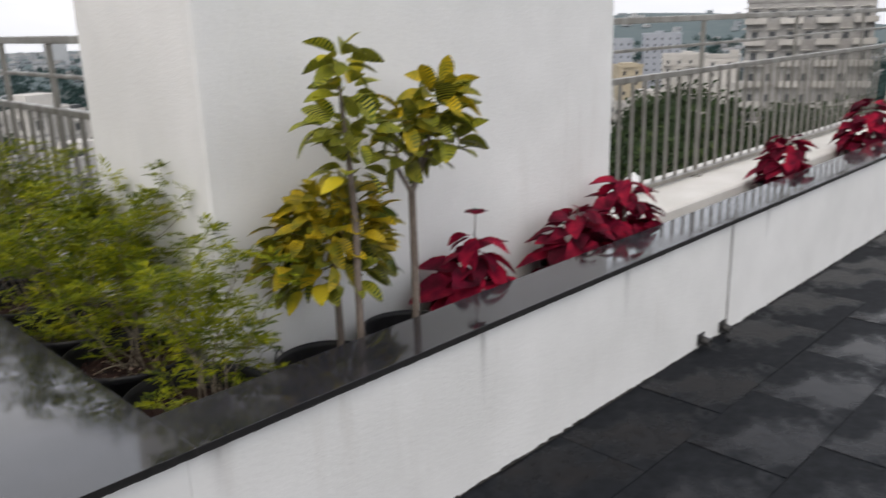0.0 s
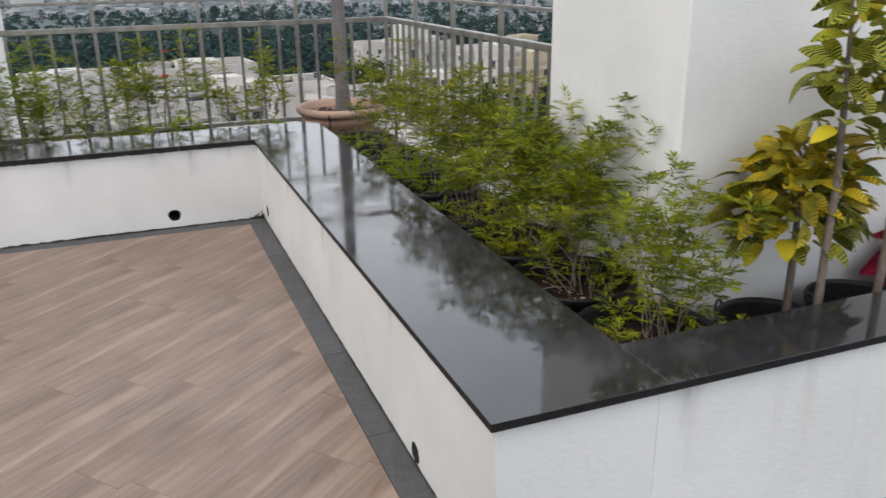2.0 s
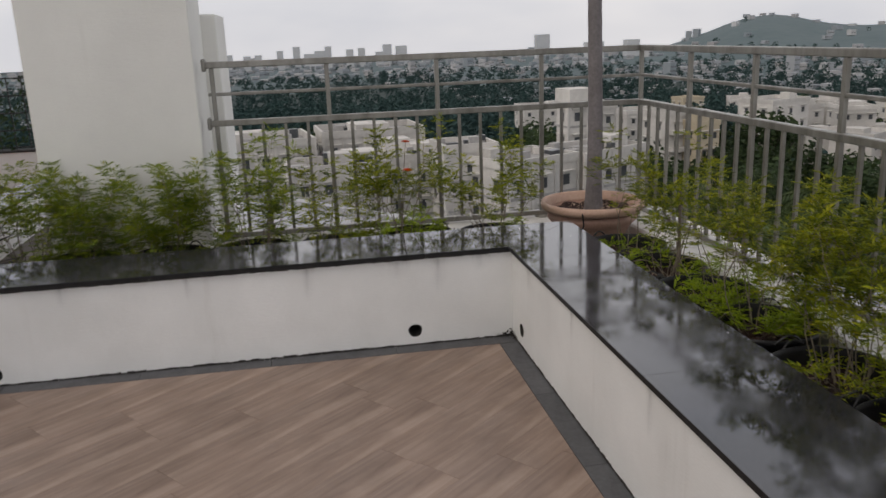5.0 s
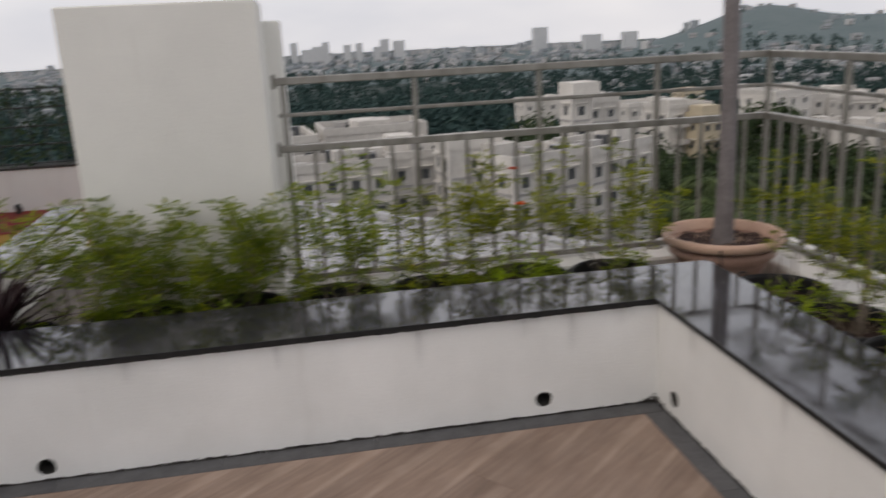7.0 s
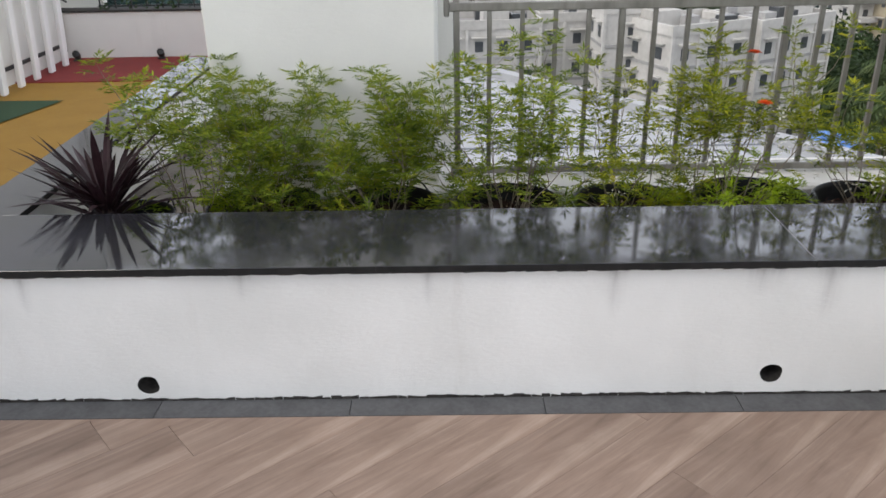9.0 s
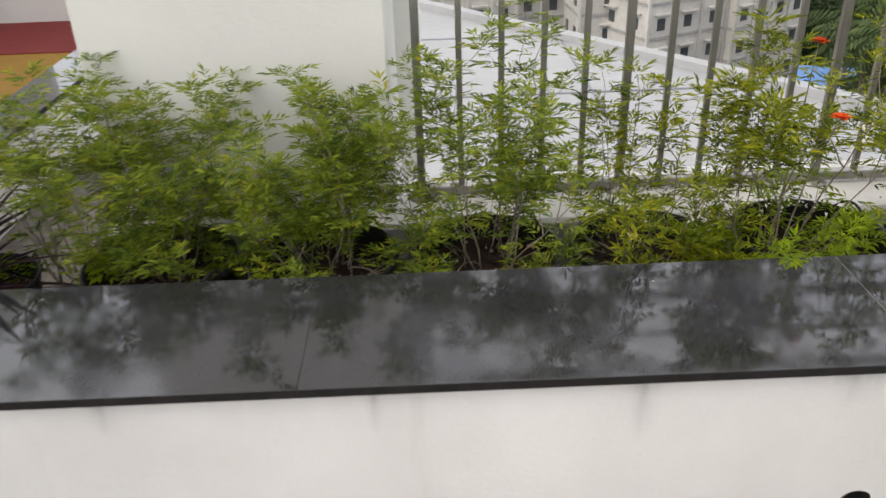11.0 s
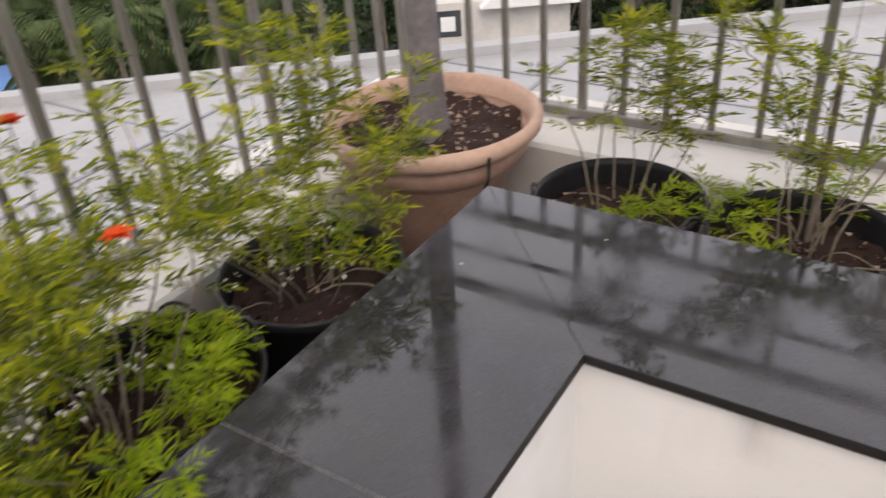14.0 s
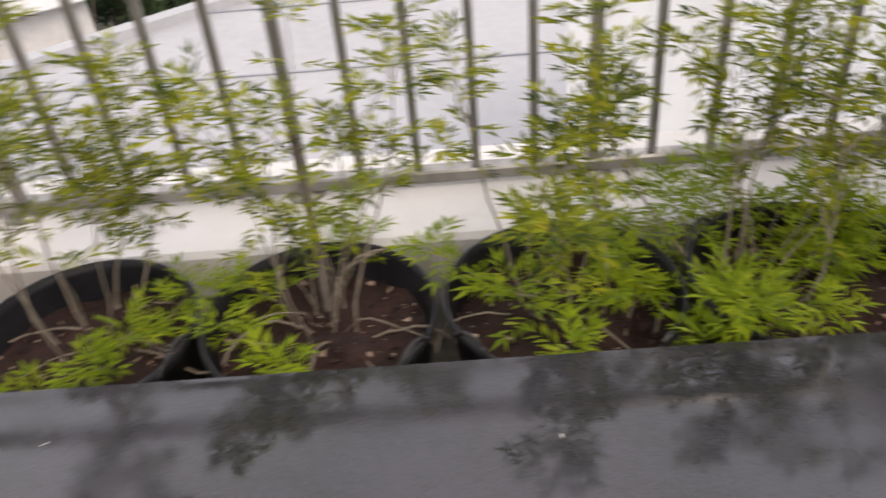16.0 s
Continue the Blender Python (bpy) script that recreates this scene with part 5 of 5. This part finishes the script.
part("roof", bm, SLATPAINT, t)


def far_palm(x, y, z, height, seed):
    rnd = random.Random(seed)
    t = thing("coconut_palm", (x, y, z), "coconut palm with drooping dark green fronds", "palm", "coconut palms")
    v, f = tube([(0, 0, 0), (0.3, 0, height * 0.5), (0.2, 0.2, height)], [0.28, 0.2, 0.16], 8)
    part("trunk", mesh_of("trunk", v, f, GREYSTEM, True), None, t)
    h = Heap()
    for i in range(26):
        a = i * 2.39996
        p, d = Vector((0.2, 0.2, height)), Vector((math.cos(a), math.sin(a), rnd.uniform(0.0, 1.1))).normalized()
        L = rnd.uniform(3.0, 4.4)
        for k in range(12):
            side = d.cross(Vector((0, 0, 1))).normalized()
            for s in (-1, 1):
                h.add(*blade(p, side * s + d * 0.5 + Vector((0, 0, -0.55)), Vector((0, 0, 1)), 1.2 * math.sin(math.pi * (k + 2) / 15), 0.2))
            p = p + d * (L / 12)
            d = (d + Vector((0, 0, -0.15))).normalized()
    part("frond", h.mesh("fronds", FARPALM), None, t)["kind"] = "stuff"


rnd = random.Random(123)
for k in range(34):
    az, dist = rnd.uniform(27, 55), rnd.uniform(50, 84)
    x, y = polar(az, dist)
    far_palm(x, y, land(dist), 39.5 - dist * math.tan(radians(rnd.uniform(11.5, 18.0))), k)


def broadleaf(x, y, z, height, width, seed, leaves=420, size=0.9):
    rnd = random.Random(seed)
    t = thing("broadleaf_tree", (x, y, z), "dark green broadleaf tree between houses", "tree", "town trees")
    stems, h = Heap(), Heap()
    stems.add(*tube([(0, 0, 0), (0.2, 0.1, height * 0.3), (0, 0.2, height * 0.62)], [0.45, 0.34, 0.16], 8))
    lobes = []
    for i in range(9):
        a = i * 2.39996
        c2 = Vector((math.cos(a) * width * rnd.uniform(0.15, 0.36), math.sin(a) * width * rnd.uniform(0.15, 0.36), height * rnd.uniform(0.55, 0.92)))
        lobes.append((c2, width * rnd.uniform(0.16, 0.27)))
        stems.add(*tube([(0.1, 0.1, height * 0.35), tuple(c2 * 0.6 + Vector((0, 0, height * 0.2))), tuple(c2)], [0.16, 0.1, 0.04], 5))
    for i in range(leaves):
        c2, r = lobes[i % 9]
        d = Vector((rnd.gauss(0, 1), rnd.gauss(0, 1), rnd.gauss(0, 0.8))).normalized()
        p = c2 + d * r * rnd.uniform(0.55, 1.1)
        h.add(*blade(p, Vector((rnd.uniform(-1, 1), rnd.uniform(-1, 1), rnd.uniform(-1, 0.4))), d, size * rnd.uniform(0.7, 1.4), size * rnd.uniform(0.5, 0.9)))
    part("trunk", stems.mesh("trunk", GREYSTEM, True), None, t)
    part("crown", h.mesh("crown", FARLEAF), None, t)["kind"] = "stuff"


for k in range(64):
    az = rnd.uniform(23, 98)
    dist = (92 if az < 62 else 72) * (2.8 ** rnd.random())
    x, y = polar(az, dist)
    broadleaf(x, y, land(dist), rnd.uniform(14, 22) + (4 if az > 55 else 0), rnd.uniform(10, 16), 300 + k, 1300, 0.62 + dist / 330)
for k in range(22):
    az, dist = rnd.uniform(-14, 24), rnd.uniform(116, 170)
    x, y = polar(az, dist)
    broadleaf(x, y, land(dist), rnd.uniform(17, 24), rnd.uniform(12, 17), 400 + k, 1100, 0.95)

for k in range(34):
    az, dist = rnd.uniform(62, 98), rnd.uniform(76, 118)
    x, y = polar(az, dist)
    broadleaf(x, y, land(dist), 39.5 - dist * math.tan(radians(rnd.uniform(4.3, 8.5))), rnd.uniform(12, 17), 500 + k, 1500, 0.75)

for k in range(12):
    az, dist = rnd.uniform(22, 34), rnd.uniform(92, 128)
    x, y = polar(az, dist)
    broadleaf(x, y, land(dist), 39.5 - dist * math.tan(radians(rnd.uniform(8.5, 12))), rnd.uniform(11, 15), 600 + k, 1400, 0.8)

# far woods, town and hill
def hill_z(az, dist):
    """The rise of the land towards the hills."""
    ridge = 56 * math.exp(-((az - 31) / 4.2) ** 2) + 34 * math.exp(-((az - 40) / 7) ** 2) + 46 * math.exp(-((az - 60) / 12) ** 2)
    k = min(1.0, max(0.0, (dist - 900) / 900))
    return land(dist) + (12 + ridge) * k * k * (3 - 2 * k)


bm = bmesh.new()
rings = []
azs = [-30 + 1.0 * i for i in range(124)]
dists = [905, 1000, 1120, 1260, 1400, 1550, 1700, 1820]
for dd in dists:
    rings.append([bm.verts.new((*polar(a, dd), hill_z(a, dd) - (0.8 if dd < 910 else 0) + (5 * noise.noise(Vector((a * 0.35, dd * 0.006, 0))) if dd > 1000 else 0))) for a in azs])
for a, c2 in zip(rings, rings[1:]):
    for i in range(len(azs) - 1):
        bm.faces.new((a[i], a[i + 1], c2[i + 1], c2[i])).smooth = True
tagged(part("backdrop_hill", bm, HILL, None), "long haze-tinted green hill beyond the town", "hill", kind="structure")

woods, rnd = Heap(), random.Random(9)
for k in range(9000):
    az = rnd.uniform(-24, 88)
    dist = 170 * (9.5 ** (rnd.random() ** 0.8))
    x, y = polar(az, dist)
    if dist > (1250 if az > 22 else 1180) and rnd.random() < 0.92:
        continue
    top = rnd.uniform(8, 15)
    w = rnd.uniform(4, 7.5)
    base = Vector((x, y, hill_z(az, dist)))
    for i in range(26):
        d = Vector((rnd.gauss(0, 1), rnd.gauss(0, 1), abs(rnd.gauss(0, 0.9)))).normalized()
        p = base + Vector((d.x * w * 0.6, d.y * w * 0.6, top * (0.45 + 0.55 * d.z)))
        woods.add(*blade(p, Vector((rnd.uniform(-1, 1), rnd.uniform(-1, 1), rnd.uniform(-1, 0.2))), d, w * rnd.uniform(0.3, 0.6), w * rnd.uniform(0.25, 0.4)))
tagged(new("far_woods", woods.mesh("far_woods", WOODS)), "dark haze-tinted woods across the town", "trees", kind="stuff")

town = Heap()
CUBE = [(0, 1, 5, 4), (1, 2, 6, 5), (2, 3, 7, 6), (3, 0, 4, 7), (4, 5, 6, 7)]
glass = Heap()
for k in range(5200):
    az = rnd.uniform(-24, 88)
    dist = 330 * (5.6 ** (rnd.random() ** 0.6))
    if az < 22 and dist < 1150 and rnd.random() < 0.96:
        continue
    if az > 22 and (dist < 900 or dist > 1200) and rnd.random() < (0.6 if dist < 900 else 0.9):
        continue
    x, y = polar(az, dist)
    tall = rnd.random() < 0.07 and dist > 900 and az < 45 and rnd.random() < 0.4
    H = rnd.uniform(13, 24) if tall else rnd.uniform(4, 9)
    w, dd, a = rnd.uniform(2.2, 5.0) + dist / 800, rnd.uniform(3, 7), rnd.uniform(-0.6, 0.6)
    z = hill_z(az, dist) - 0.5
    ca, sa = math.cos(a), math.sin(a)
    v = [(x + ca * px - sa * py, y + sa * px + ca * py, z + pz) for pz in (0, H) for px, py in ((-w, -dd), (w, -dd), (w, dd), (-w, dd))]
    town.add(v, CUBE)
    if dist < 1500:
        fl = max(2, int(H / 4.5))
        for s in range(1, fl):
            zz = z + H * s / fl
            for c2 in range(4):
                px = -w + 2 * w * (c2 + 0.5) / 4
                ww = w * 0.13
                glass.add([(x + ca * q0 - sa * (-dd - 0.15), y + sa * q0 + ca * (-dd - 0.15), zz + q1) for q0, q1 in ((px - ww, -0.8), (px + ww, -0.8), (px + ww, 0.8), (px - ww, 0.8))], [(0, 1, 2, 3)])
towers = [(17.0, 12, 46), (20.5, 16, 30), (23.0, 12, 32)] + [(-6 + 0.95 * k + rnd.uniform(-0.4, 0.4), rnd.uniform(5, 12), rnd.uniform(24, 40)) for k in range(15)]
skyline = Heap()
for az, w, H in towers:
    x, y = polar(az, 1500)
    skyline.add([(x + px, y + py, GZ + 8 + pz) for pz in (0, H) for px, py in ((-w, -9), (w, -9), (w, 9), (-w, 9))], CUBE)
tagged(new("far_town", town.mesh("far_town", CITY)), "pale haze-tinted houses of the town", "buildings", kind="stuff")
tagged(new("far_towers", skyline.mesh("far_towers", PALETOWER)), "pale haze-tinted tower blocks on the horizon", "buildings", kind="stuff")
tagged(new("far_town_windows", glass.mesh("far_town_windows", FARGLASS)), "dark windows of the hazy town houses", "windows", kind="stuff")

# ---- floor pieces ----
def clip_poly(poly, x0, x1, y0, y1):
    for ax, v, s in ((0, x0, 1), (0, x1, -1), (1, y0, 1), (1, y1, -1)):
        out = []
        for i, p in enumerate(poly):
            q = poly[i - 1]
            ip, iq = s * (p[ax] - v) >= 0, s * (q[ax] - v) >= 0
            if ip != iq:
                k = (v - q[ax]) / (p[ax] - q[ax])
                out.append((q[0] + k * (p[0] - q[0]), q[1] + k * (p[1] - q[1])))
            if ip:
                out.append(p)
        poly = out
        if not poly:
            return poly
    return poly


def tile_piece(name, poly, origin, turn, z0, z1, material, parent):
    """One tile as a prism over a polygon, with its own origin and grain direction."""
    inv = pose(*origin, 0, 0, 0, turn).inverted()
    pts = [inv @ Vector((*p, 0)) for p in poly]
    n2 = len(pts)
    c2 = sum(pts, Vector()) / n2
    inner = [p + (c2 - p).normalized() * 0.0005 for p in pts]
    v = [(p.x, p.y, z0) for p in pts] + [(p.x, p.y, z1 - 0.0006) for p in pts] + [(p.x, p.y, z1) for p in inner]
    f = [tuple(range(2 * n2, 3 * n2))]
    for i in range(n2):
        j = (i + 1) % n2
        f += [(i, j, n2 + j, n2 + i), (n2 + i, n2 + j, 2 * n2 + j, 2 * n2 + i)]
    o = new(name, mesh_of(name, v, f, material))
    o.matrix_basis = pose(*origin, 0, 0, 0, turn)
    o.parent = parent
    return o


rnd = random.Random(2)
PW, PL, PA = 0.185, 0.92, 40.0
ca, sa = math.cos(radians(PA)), math.sin(radians(PA))
for row in range(-22, 22):
    off = rnd.uniform(0, PL)
    for col in range(-8, 8):
        u0, v0 = col * PL + off, row * PW
        quad = [(u0 + 0.0004, v0 + 0.0003), (u0 + PL - 0.0004, v0 + 0.0003), (u0 + PL - 0.0004, v0 + PW - 0.0003), (u0 + 0.0004, v0 + PW - 0.0003)]
        world_quad = [(-1.5 + ca * u - sa * v, -1.6 + sa * u + ca * v) for u, v in quad]
        poly = clip_poly(world_quad, -3.6, -0.094, Y_END, -0.094)
        if len(poly) > 2:
            cu, cv = u0 + PL / 2, v0 + PW / 2
            tile_piece("plank_tile", poly, (-1.5 + ca * cu - sa * cv, -1.6 + sa * cu + ca * cv), PA, -0.02, 0.0, PLANK, deck)
x = -3.6
while x < -0.1:
    tile_piece("border_tile", [(x + 0.001, -0.092), (min(x + 0.6, 0) - 0.001, -0.092), (min(x + 0.6, 0) - 0.001, -0.001), (x + 0.001, -0.001)], (x, 0), 0, -0.02, 0.0005, BORDER, deck)
    x += 0.6
y = -0.094
while y > Y_END:
    y1 = max(y - 0.6, Y_END)
    tile_piece("border_tile", [(-0.092, y1 + 0.001), (-0.001, y1 + 0.001), (-0.001, y - 0.001), (-0.092, y - 0.001)], (0, y), 0, -0.02, 0.0005, BORDER, deck)
    y -= 0.6
row, y = 0, Y_END
while y > -7.0:
    dep = 0.37
    x = -3.0 + (row % 2) * 0.27 - 0.12 + 0.03
    while x < 9.5:
        w = 0.55
        g = 0.0012
        dz = rnd.uniform(-0.003, 0.004)
        tile_piece("slate_slab", [(x + g, y - dep + g), (x + w - g, y - dep + g), (x + w - g, y - g), (x + g, y - g)], (x + w / 2, y - dep / 2), rnd.choice((0, 180)), SLATE_Z - 0.02, SLATE_Z + dz, SLATE, slate)
        x += w
    y -= dep
    row += 1
